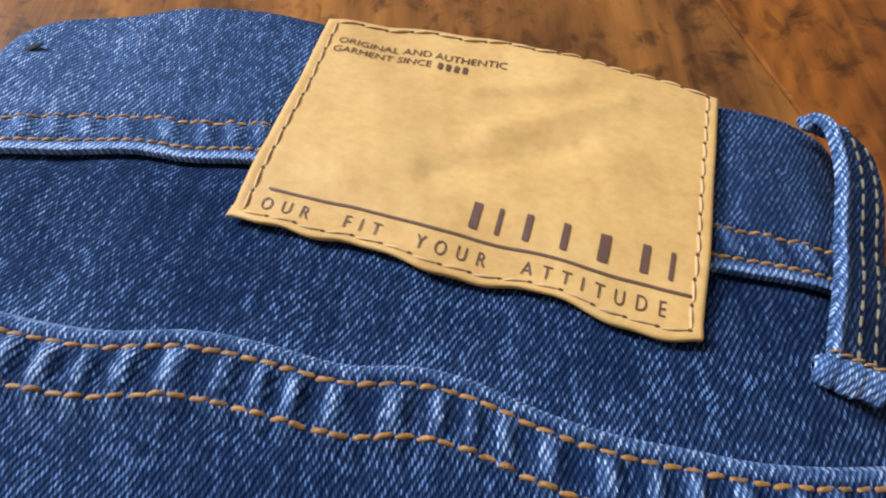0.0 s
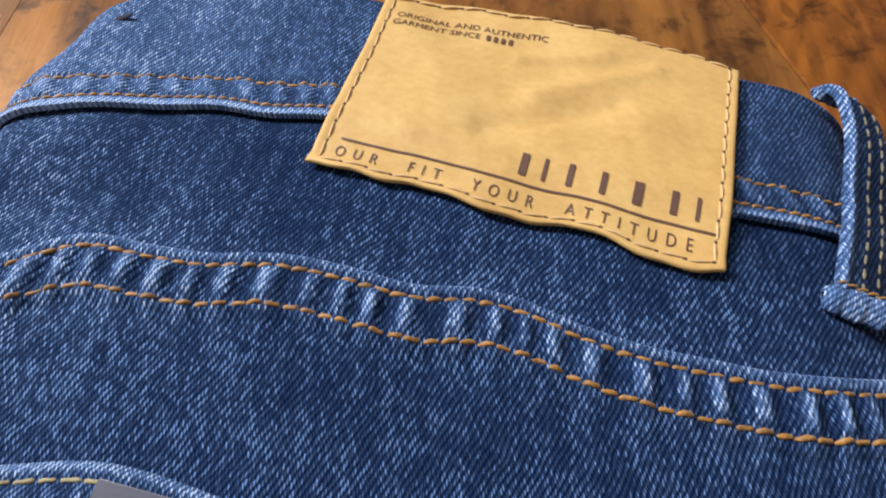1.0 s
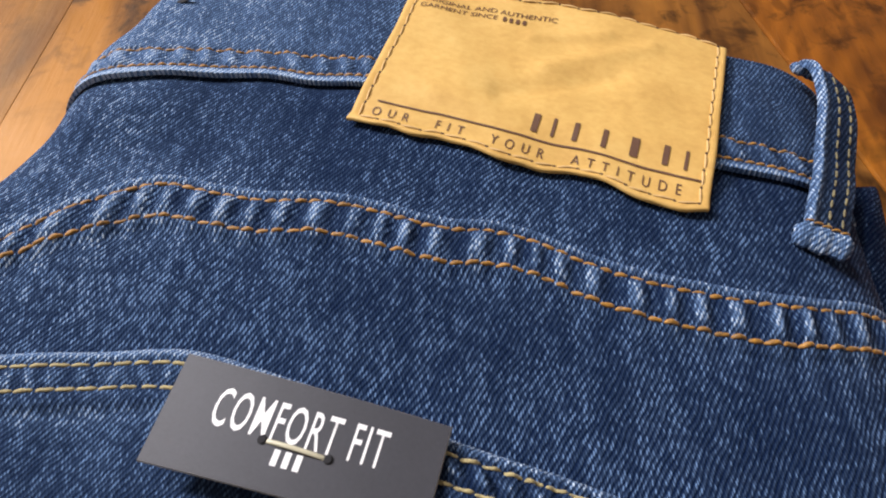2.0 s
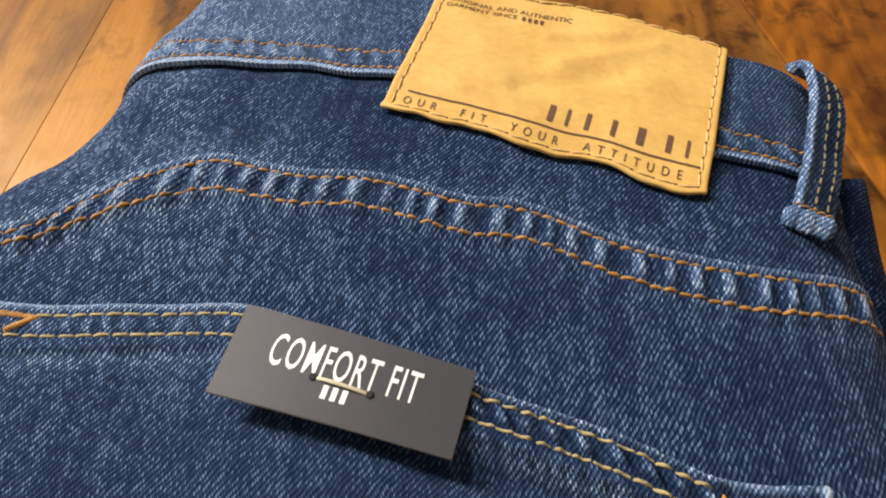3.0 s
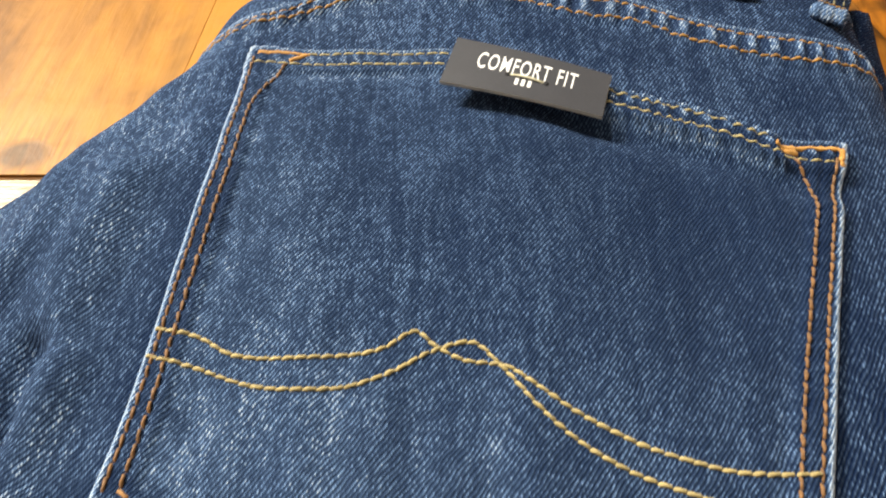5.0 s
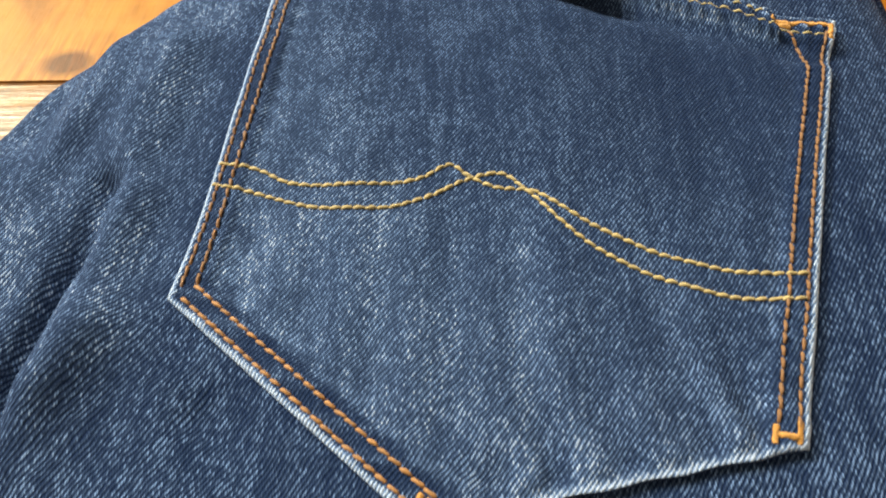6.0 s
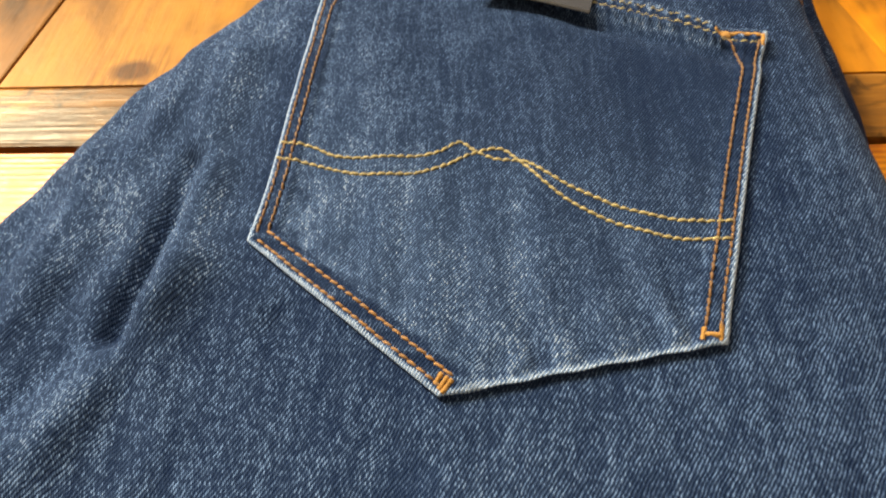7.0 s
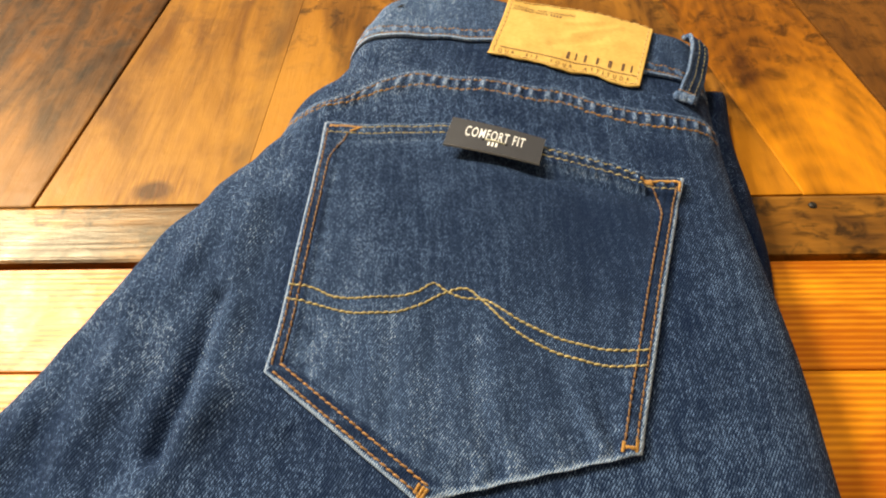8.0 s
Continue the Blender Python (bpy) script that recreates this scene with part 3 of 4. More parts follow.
for i in range(len(edges) - 1):
    board([(-0.62, edges[i + 1] + 0.0004), (0.62, edges[i + 1] + 0.0004), (0.62, edges[i]), (-0.62, edges[i])], PINE, -0.0003 * (i % 2), 0.0005)
for y in (-0.37, 0.72):
    part("apron", box(bmesh.new(), -0.51, y, -0.12, 0.51, y + 0.025, -THICK - 0.0005), CROSS, table, smooth=False)
for lx in (-0.575, 0.515):
    for ly in (-0.385, 0.705):
        bm = box(bmesh.new(), lx, ly, ZF, lx + 0.06, ly + 0.06, -THICK - 0.001, 0.004)
        part("leg", bm, CROSS, table, smooth=False)
bm = bmesh.new()
bmesh.ops.create_cone(bm, cap_ends=True, segments=14, radius1=0.0020, radius2=0.0016, depth=0.0010, matrix=Matrix.Translation((0.1673, 0.0795, 0.0007)))
part("nail", bm, IRON, table, "dark flat nail head")

# ---- jeans ----
jeans = tagged(new("folded_jeans"), "folded dark blue denim jeans lying back pocket up on the table", "jeans")

x, y = sheet(lambda v: 0 * v + BOTTOM, lambda v: YOKE(v) + 0.0007, 470, 300)
lift, worn = body_lift(x, y)
# faded thigh and seat; left side paler, the window's light put into its colour
worn = worn + 0.07 * np.exp(-((x + 0.02) / 0.04) ** 2 - ((y - 0.100) / 0.02) ** 2) + 0.03 * step(-0.055, -0.085, x) + 0.10 * step(-0.052, -0.068, x) * step(-0.07, -0.01, y) + 0.04 * step(0.084, 0.11, x)
# darker below the yoke; strip by the pocket lightened, sheen put into the colour
worn = worn - 0.13 * np.exp(-((x - 0.04) / 0.05) ** 2 - ((y - 0.104) / 0.022) ** 2) + 0.06 * along(x, y, -0.070, 0.06, -0.076, -0.03, 0.010)
# paler thigh, and a thin paler line along the fold's ridge
worn = worn + 0.07 * np.exp(-((x + 0.0) / 0.06) ** 2 - ((y + 0.11) / 0.05) ** 2) + 0.06 * along(x, y, -0.072, -0.037, -0.112, -0.100, 0.0035)
xyz, rub = with_skirt(np.stack([x, y, shell(x, y, lift)], -1), worn, last=0.0012)
grid_part("back_panel", xyz, DENIM, jeans, "dark indigo stretch denim with soft folds", rub)

x, y = sheet(lambda v: YOKE(v) - 0.002, lambda v: WAIST(v) + 0.002, 70, 300)
dy = y - YOKE(x)
# 0.11 towards the left stands for light from the window, put into the colour
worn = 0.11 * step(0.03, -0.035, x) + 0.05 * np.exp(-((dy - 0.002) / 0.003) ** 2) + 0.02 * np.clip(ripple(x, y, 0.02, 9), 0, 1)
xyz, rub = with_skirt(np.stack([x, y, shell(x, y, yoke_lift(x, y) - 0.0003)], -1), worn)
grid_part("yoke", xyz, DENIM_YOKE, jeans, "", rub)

x, y = sheet(WAIST, TOP, 90, 300)
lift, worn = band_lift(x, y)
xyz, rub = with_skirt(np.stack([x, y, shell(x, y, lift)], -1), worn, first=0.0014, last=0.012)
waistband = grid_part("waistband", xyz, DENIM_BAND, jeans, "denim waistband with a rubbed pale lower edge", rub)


def slab(name, left, right, y0, y1, height, mat, label, worn=0.0, roll=0.014):
    """A lower folded layer: a closed sheet with rounded edges lying on the table."""
    rows, cols = 160, 60
    v = np.linspace(0, 1, rows)[:, None]
    q = np.linspace(0, 1, cols)[None, :]
    u = 0.5 - 0.5 * np.cos(np.pi * q)
    y = y0 + (y1 - y0) * v + 0 * u
    x = left(y) + (right(y) - left(y)) * u
    d = np.minimum(np.minimum((right(y) - x), (x - left(y))) / roll, np.minimum(y1 - y, y - y0) / 0.008)
    z = 0.0006 + height * np.sqrt(np.maximum(1 - (1 - np.clip(d, 0, 1)) ** 2.2, 0)) + 0.0006 * ripple(x, y, 0.03, 4) * np.clip(d, 0, 1)
    return grid_part(name, np.stack([x, y, z], -1), mat, jeans, label, np.full(x.shape, worn))


UNDER = curve([(-0.32, 0.112), (-0.06, 0.114), (0.0, 0.128), (0.04, 0.136), (0.08, 0.138), (0.11, 0.138), (0.148, 0.143)])
slab("front_leg_layer", lambda v: 0 * v + 0.03, UNDER, -0.32, 0.147, 0.017, DENIM_SHADED, "folded front layer beneath the back, shade put into its blue")
slab("front_waist_layer", lambda v: LEFT(v) + 0.012, lambda v: UNDER(v) - 0.012, 0.05, 0.176, 0.012, DENIM_SHADED, "front waistband beneath the back, shade put into its blue")


# yoke and waist threads
def seam_path(f, x0, x1, off):
    px = np.arange(x0, x1, 0.0004)
    return np.stack([px, f(px) + off(px)], 1)


stitches("yoke_stitching", seam_path(YOKE, -0.075, 0.1215, lambda v: -0.0024 + 0 * v), top_surface, 0.0027, 0.00042, OCHRE, jeans, 0.10, 1.0)
stitches("yoke_stitching", seam_path(YOKE, -0.075, 0.1215, lambda v: -0.0024 - yoke_gap(v)), top_surface, 0.0027, 0.00042, OCHRE, jeans, 0.10, 1.0)
stitches("waistband_stitching", seam_path(WAIST, -0.050, 0.1235, lambda v: 0.0026 + 0 * v), band_surface, 0.0022, 0.00034, OCHRE, waistband, 0.10, 1.0)
stitches("waistband_stitching", seam_path(WAIST, -0.050, 0.1235, lambda v: 0.0086 + 0 * v), band_surface, 0.0022, 0.00034, OCHRE, waistband, 0.10, 1.0)
bm = bmesh.new()
bmesh.ops.create_uvsphere(bm, u_segments=16, v_segments=8, radius=1.0)
bmesh.ops.transform(bm, verts=bm.verts, matrix=pose(-0.0272, 0.1835, float(band_surface(np.array(-0.0272), np.array(0.1835))), 0, -14, 8) @ Matrix.Diagonal((0.0034, 0.0008, 0.0003, 1)))
part("buttonhole", bm, PUNCH, waistband, "dark slit of a buttonhole")

# ---- back pocket ----
P_TOP = path_points([(-0.0525, 0.0882), (-0.039, 0.0874), (-0.021, 0.0882), (-0.002, 0.0887), (0.020, 0.0822), (0.040, 0.0750), (0.053, 0.0710), (0.064, 0.0672), (0.0775, 0.0616), (0.0845, 0.0608), (0.0952, 0.0612)])
P_LEFT = path_points([(-0.0525, 0.0882), (-0.0533, 0.057), (-0.0549, 0.0245), (-0.0560, 0.0065), (-0.0569, -0.0108), (-0.0587, -0.0276)])
P_RIGHT = path_points([(0.0952, 0.0612), (0.0895, 0.0440), (0.0790, 0.0110), (0.0707, -0.0168), (0.0656, -0.0340), (0.0606, -0.0520)])
TIP = (-0.0072, -0.0675)


def sample(pts, n, u=None):
    d = np.r_[0, np.cumsum(np.hypot(*np.diff(pts, axis=0).T))]
    s = (np.linspace(0, 1, n) if u is None else u) * d[-1]
    return np.stack([np.interp(s, d, pts[:, 0]), np.interp(s, d, pts[:, 1])], 1)


def coons(n, m):
    """The pocket's plan, filled between its four edges; its lower edge comes to a point."""
    u, v = np.linspace(0, 1, n), np.linspace(0, 1, m)
    u = 0.8 * u + 0.2 * (0.5 - 0.5 * np.cos(np.pi * u))
    v = 0.8 * v + 0.2 * (0.5 - 0.5 * np.cos(np.pi * v))
    t, l, r = sample(P_TOP, n, u), sample(P_LEFT, m, v), sample(P_RIGHT, m, v)
    bl, br, k = P_LEFT[-1], P_RIGHT[-1], 0.44
    a = u[:, None]
    b = np.where(a < k, bl + (np.array(TIP) - bl) * a / k, np.array(TIP) + (br - np.array(TIP)) * (a - k) / (1 - k))
    b[:, 1] += 0.0002 * np.sin(u * 60) * (u > k)
    U, V = u[None, :, None], v[:, None, None]
    return (1 - V) * t[None] + V * b[None] + (1 - U) * l[:, None] + U * r[:, None] - (
        (1 - U) * (1 - V) * t[0] + U * (1 - V) * t[-1] + (1 - U) * V * b[0] + U * V * b[-1])


def edge_distance(x, y):
    """Distance of plan points to the pocket's edges: side left, side right, top, lower left, lower right."""
    def line(p, q):
        (ax, ay), (bx, by) = p, q
        ln = math.hypot(bx - ax, by - ay)
        return ((bx - ax) * (y - ay) - (by - ay) * (x - ax)) / ln
    bl, br = P_LEFT[-1], P_RIGHT[-1]
    left = x - np.interp(y, P_LEFT[::-1, 1], P_LEFT[::-1, 0])
    right = (np.interp(y, P_RIGHT[::-1, 1], P_RIGHT[::-1, 0]) - x) * 0.955
    top = np.interp(x, P_TOP[:, 0], P_TOP[:, 1]) - y
    return left, right, top, line(bl, TIP), line(TIP, br)


def pocket_lift(x, y):
    l, r, t, bl, br = edge_distance(x, y)
    near = np.minimum(np.minimum(l, r), np.minimum(bl, br))
    body = 0.0020 * step(-0.0015, 0.0001, np.minimum(near, t))
    hem = step(0.0, 0.001, t) * (1 - step(0.0085, 0.0105, t))
    p = puckers(x, y, 0.3, 0.0040, 14)
    seam = np.minimum(np.minimum(l, r), bl)
    side = step(0.0, 0.0008, near) * (1 - step(0.0065, 0.0085, seam))
    q = puckers(y, x, 0.15, 0.0060, 16)
    mouth = np.exp(-((x - 0.025) / 0.045) ** 2) * np.exp(-np.maximum(t, 0) / 0.020)
    rows = np.exp(-((seam - 0.0021) / 0.0005) ** 2) + np.exp(-((seam - 0.0052) / 0.0005) ** 2)
    rows_t = np.exp(-((t - 0.0026) / 0.0005) ** 2) + np.exp(-((t - 0.0066) / 0.0005) ** 2)
    low = step(0.0, 0.002, br) * np.exp(-np.maximum(br, 0) / 0.010) * step(-0.005, 0.012, x)
    rope = step(0.02, 0.05, x) * step(0.0795, 0.0765, x)
    lift = body + (0.0010 + 0.0016 * rope) * hem + 0.0007 * side * (1 - hem) + 0.0005 * mouth + (0.00018 + 0.00066 * step(0.015, 0.045, x)) * p * np.exp(-((t - 0.0046) / 0.0013) ** 2) + 0.00014 * q * side
    lift = lift - 0.0003 * rows * side - 0.0003 * rows_t * hem + 0.0015 * puckers(x, y, 0.35, 0.0135, 5) * low * step(0.0008, 0.004, br) + 0.0007 * ripple(x, y * 0.25, 0.018, 11) * step(0.03, -0.03, y) * step(0.004, 0.012, near)
    lift = lift - 0.0018 * np.exp(-((t - 0.0145) / 0.004) ** 2) * step(0.005, 0.04, x) + 0.0010 * rope * np.exp(-((t - 0.0100) / 0.0016) ** 2)
    rub = 0.95 * np.exp(-((near - 0.0002) / (0.0007 - 0.0001 * step(0.004, 0.0, br))) ** 2) * (1 - 0.35 * step(0.004, 0.0, br) * (0.5 + 0.5 * np.sin(x * 1700 + 2 * np.sin(x * 300)))) + 0.50 * np.exp(-((t - 0.0006) / 0.0012) ** 2) + 0.2 * np.exp(-(t / 0.0004) ** 2)
    rub = rub + (0.10 + 0.26 * step(0.008, 0.006, bl)) * np.clip(q, 0, 1) * side + (0.36 + 0.40 * step(0.015, 0.045, x)) * np.clip(p, 0, 1) * np.exp(-((t - 0.0046) / 0.0013) ** 2) + 0.15 * np.exp(-((t - 0.0105) / 0.0022) ** 2) * (step(0.012, -0.008, x) + 0.9 * rope) + 0.12 * np.exp(-((seam - 0.0092) / 0.0018) ** 2) * np.clip(0.4 + q, 0, 1)
    rub = rub + 0.20 * low * (0.5 + 0.7 * puckers(x, y, 0.35, 0.0135, 5)) + 0.09 * np.exp(-((x - 0.002) / 0.034) ** 2 - ((y + 0.030) / 0.028) ** 2) + 0.06 * np.exp(-((x + 0.030) / 0.026) ** 2 - ((y + 0.002) / 0.045) ** 2)
    frayed = 0.72 + 0.28 * np.sin(1500 * (x + y) + 3.0 * np.sin(410 * y) + 2.0 * np.sin(270 * x))
    # broad tone: paler at lower left, darker at right middle and upper middle
    rub = rub + 0.07 * np.exp(-((x + 0.020) / 0.030) ** 2 - ((y + 0.036) / 0.026) ** 2) - 0.06 * np.exp(-((x - 0.045) / 0.030) ** 2 - ((y - 0.008) / 0.040) ** 2)
    rub = rub - 0.07 * np.exp(-((x - 0.015) / 0.045) ** 2 - ((y - 0.045) / 0.030) ** 2)
    cord = puckers(x, y, 0.5, 0.0024, 9)
    lift = lift + 0.00042 * cord * rope * hem + 0.0004 * puckers(x, y, 0.2, 0.0031, 4) * rope * np.exp(-((t - 0.0098) / 0.0016) ** 2)
    rub = rub + rope * (0.20 * np.clip(cord, 0, 1) * np.exp(-((t - 0.0046) / 0.0016) ** 2) + 0.46 * np.exp(-((t - 0.0094) / 0.0019) ** 2) * (0.7 + 0.3 * puckers(x, y, 0.2, 0.0031, 4)))
    rub = rub + 0.80 * frayed * np.exp(-((r - 0.0007) / 0.0008) ** 2) + 0.45 * frayed * np.exp(-((br - 0.0010) / 0.0008) ** 2)
    rub = rub + 0.08 * np.clip(ripple(x, y * 0.12, 0.012, 11), 0, 1.4) * step(0.04, -0.02, y)
    rub = rub + 0.20 * np.exp(-((x + 0.044) / 0.009) ** 2 - ((y + 0.018) / 0.012) ** 2) * (0.6 + 0.5 * ripple(x, y, 0.010, 15)) + 0.12 * np.exp(-((x + 0.044) / 0.018) ** 2 - ((y - 0.035) / 0.034) ** 2)
    rub = rub - 0.085 * step(-0.03, 0.045, y) * (0.1 + 0.9 * step(-0.04, 0.02, x)) - 0.05 * step(0.02, 0.07, x)
    return lift, rub - hem * (0.04 + 0.18 * rope) * step(0.0018, 0.003, t) - (0.16 + 0.18 * step(0.009, 0.007, bl)) * side * step(0.0010, 0.0018, near)


def pocket_surface(x, y):
    return shell(x, y, pocket_lift(x, y)[0])


plan = coons(230, 210)
x, y = plan[..., 0], plan[..., 1]
lift, worn = pocket_lift(x, y)
z = shell(x, y, lift)
rim, wear = np.stack([x, y, z], -1), worn
# the turned-down rim is darkened: shade at the pocket's edge put into the colour
for drop in (0.0004, 0.0024):
    rim, wear = np.pad(rim, ((1, 1), (1, 1), (0, 0)), mode="edge"), np.pad(wear, 1, mode="constant", constant_values=-0.25)
    border = np.ones(rim.shape[:2], bool)
    border[1:-1, 1:-1] = False
    rim[border, 2] -= drop
pocket = grid_part("back_pocket", rim, DENIM_POCKET, jeans, "patch pocket with pale rubbed edges and twin stitching", wear)


def inset(pts, off, trim0=0.0, trim1=0.0):
    """A path moved sideways (to its left) by off, shortened at both ends."""
    d = np.gradient(pts, axis=0)
    d = d / np.maximum(np.hypot(d[:, 0], d[:, 1]), 1e-9)[:, None]
    out = np.stack([pts[:, 0] - d[:, 1] * off, pts[:, 1] + d[:, 0] * off], 1)
    s = np.r_[0, np.cumsum(np.hypot(*np.diff(out, axis=0).T))]
    return out[(s >= trim0) & (s <= s[-1] - trim1)]


P_LOW = path_points([tuple(P_LEFT[-1]), (-0.033, -0.0476), TIP])
stitches("side_stitching", inset(P_LEFT, 0.0019, 0.004, 0.002), pocket_surface, 0.0026, 0.00036, ORANGE, pocket, 0.12, 1.0)
inner = inset(P_LEFT, 0.0047, 0.022, 0.002)
stitches("side_stitching", np.vstack([path_points([(-0.0415, 0.0806), (-0.0446, 0.0745), tuple(inner[0])]), inner[1:]]), pocket_surface, 0.0026, 0.00036, ORANGE, pocket, 0.12, 1.0)
stitches("side_stitching", inset(P_RIGHT, -0.0023, 0.006, 0.001), pocket_surface, 0.0026, 0.00036, ORANGE, pocket, 0.12, 1.0)
inner = inset(P_RIGHT, -0.0059, 0.024, 0.0)
stitches("side_stitching", np.vstack([path_points([(0.0806, 0.0548), (0.0826, 0.0480), tuple(inner[0])]), inner[1:]]), pocket_surface, 0.0026, 0.00036, ORANGE, pocket, 0.12, 1.0)
for off in (0.0020, 0.0055):
    stitches("lower_stitching", inset(P_LOW, off, 0.002, 0.0), pocket_surface, 0.0026, 0.00038, AMBER, pocket, 0.12, 1.02)
for off in (0.0026, 0.0066):
    stitches("hem_stitching", inset(P_TOP, -off, 0.015 if off < 0.004 else 0.002, 0.018 if off < 0.004 else 0.003), pocket_surface, 0.0031, 0.00030, OLIVE, pocket, 0.04, 0.98)
stitches("curved_stitching", path_points([(-0.0556, 0.0059), (-0.0455, 0.0038), (-0.0396, 0.0008), (-0.030, 0.0), (-0.0192, 0.001), (-0.0098, 0.0032), (-0.0038, 0.0068),
         (-0.0001, 0.0039), (0.0051, 0.0014), (0.0131, 0.0003), (0.0195, -0.0037), (0.0295, -0.0099), (0.0405, -0.0144), (0.0528, -0.0173), (0.0704, -0.0171)]),
         pocket_surface, 0.0025, 0.00042, GOLD, pocket, 0.10, 1.08)
stitches("curved_stitching", path_points([(-0.0558, 0.0001), (-0.046, -0.002), (-0.0348, -0.0054), (-0.0254, -0.0061), (-0.0162, -0.005), (-0.0083, -0.0017), (-0.0003, 0.003),
         (0.0072, 0.005), (0.013, -0.0004), (0.0193, -0.0074), (0.029, -0.015), (0.0398, -0.0198), (0.0518, -0.0229), (0.069, -0.0229)]),
         pocket_surface, 0.0025, 0.00042, GOLD, pocket, 0.10, 1.08)
for a, b in (((-0.0505, 0.0856), (-0.0362, 0.0843)), ((-0.0368, 0.0845), (-0.0412, 0.0814)), ((0.0800, 0.0574), (0.0926, 0.0583)), ((0.0766, 0.0581), (0.0812, 0.0562)), ((0.0776, 0.0567), (0.0816, 0.0552)), ((0.0928, 0.0584), (0.0914, 0.0526)),
             ((0.0556, -0.0475), (0.0545, -0.0512)), ((0.0550, -0.0492), (0.0592, -0.0502)), ((0.0597, -0.0470), (0.0588, -0.0512)), ((-0.0042, -0.0634), (-0.0068, -0.0668)), ((-0.0052, -0.0628), (-0.0076, -0.0660)), ((-0.0066, -0.0620), (-0.0084, -0.0648))):
    bartack("bar_tack", a, b, pocket_surface, 0.0013, BARTACK, pocket)


# ---- leather patch ----
PW, PH = 0.0722, 0.0490


PATCH_LOW = curve([(0.0, 0.0), (0.18, 0.0002), (0.33, 0.0007), (0.40, -0.0001), (0.50, -0.0003), (0.60, 0.0003), (0.71, 0.0013), (0.78, -0.0001), (0.90, -0.0013), (1.0, 0.0)])


def patch_xy(u, v):
    """Plan of the patch: u along its lower edge, v up to the waist's edge, with its uneven lower edge and bowed top."""
    bl, br, tr, tl = (np.array(p) for p in ((0.0178, 0.1416), (0.0871, 0.1196), (0.1032, 0.1708), (0.0300, 0.1898)))
    u, v = np.asarray(u, float), np.asarray(v, float)
    p = ((1 - u) * (1 - v))[..., None] * bl + (u * (1 - v))[..., None] * br + (u * v)[..., None] * tr + ((1 - u) * v)[..., None] * tl
    low = PATCH_LOW(u) + 0.0002 * np.sin(u * 23) + 0.0002 * np.sin(u * 51 + 1)
    top = 0.0040 * np.sin(np.pi * u) + 0.0004 * np.sin(u * 31)
    side = 0.0010 * np.sin(np.pi * v) * (1 - u)
    return p[..., 0] + side * 0.9 + 0.3 * top * v, p[..., 1] + low * (1 - v) ** 14 + top * v


def patch_z(u, v, lift=0.0):
    x, y = patch_xy(u, v)
    up = y - WAIST(x)
    base = shell(x, y, 0.0031 * step(-0.010, 0.001, up) + 0.0015 * (1 - step(-0.010, 0.001, up)))
    edge = np.minimum(np.minimum(u, 1 - u) * PW, np.minimum(v, 1 - v) * PH)
    crease = 0.00016 * ripple(x, y, 0.020, 3) + 0.00003 * ripple(x, y, 0.007, 12) + 0.0007 * along(x, y, 0.060, 0.160, 0.085, 0.168, 0.0025) - 0.0008 * along(x, y, 0.050, 0.150, 0.075, 0.157, 0.003)
    crease = crease + 0.0006 * along(x, y, 0.058, 0.171, 0.075, 0.172, 0.002)
    groove = -0.00015 * np.exp(-((edge - 0.0017) / 0.0006) ** 2) + 0.0002 * np.exp(-((edge - 0.0010) / 0.0009) ** 2)
    curl = 0.0004 * np.exp(-np.maximum(v * PH, 0) / 0.0015) * (0.5 + 0.5 * np.sin(u * 19))
    tuck = -0.0011 * np.exp(-((v * PH - 0.0028) / 0.0012) ** 2) * 0.3
    return base + crease + groove + curl + tuck + lift


def patch_point(u, v, lift=0.0):
    x, y = patch_xy(u, v)
    return np.stack([x, y, patch_z(u, v, lift)], -1)


U, V = np.meshgrid(np.linspace(0, 1, 150), np.linspace(0, 1, 110))
rim = np.pad(patch_point(U, V), ((1, 1), (1, 1), (0, 0)), mode="edge")
border = np.ones(rim.shape[:2], bool)
border[1:-1, 1:-1] = False
rim[border, 2] -= 0.0008
patch = grid_part("leather_patch", rim, LEATHER, jeans, "creased tan leather-paper patch with dark brown print")


def patch_stitches(u0, v0, u1, v1, count):
    verts_u = np.linspace(0, 1, count + 1)
    for i in range(count):
        a, b = verts_u[i] + 0.12 / count, verts_u[i + 1] - 0.10 / count
        yield [(u0 + (u1 - u0) * q, v0 + (v1 - v0) * q) for q in np.linspace(a, b, 5)]


verts, faces, hv, hf = [], [], [], []
mu, mv = 0.0019 / PW, 0.0012 / PH
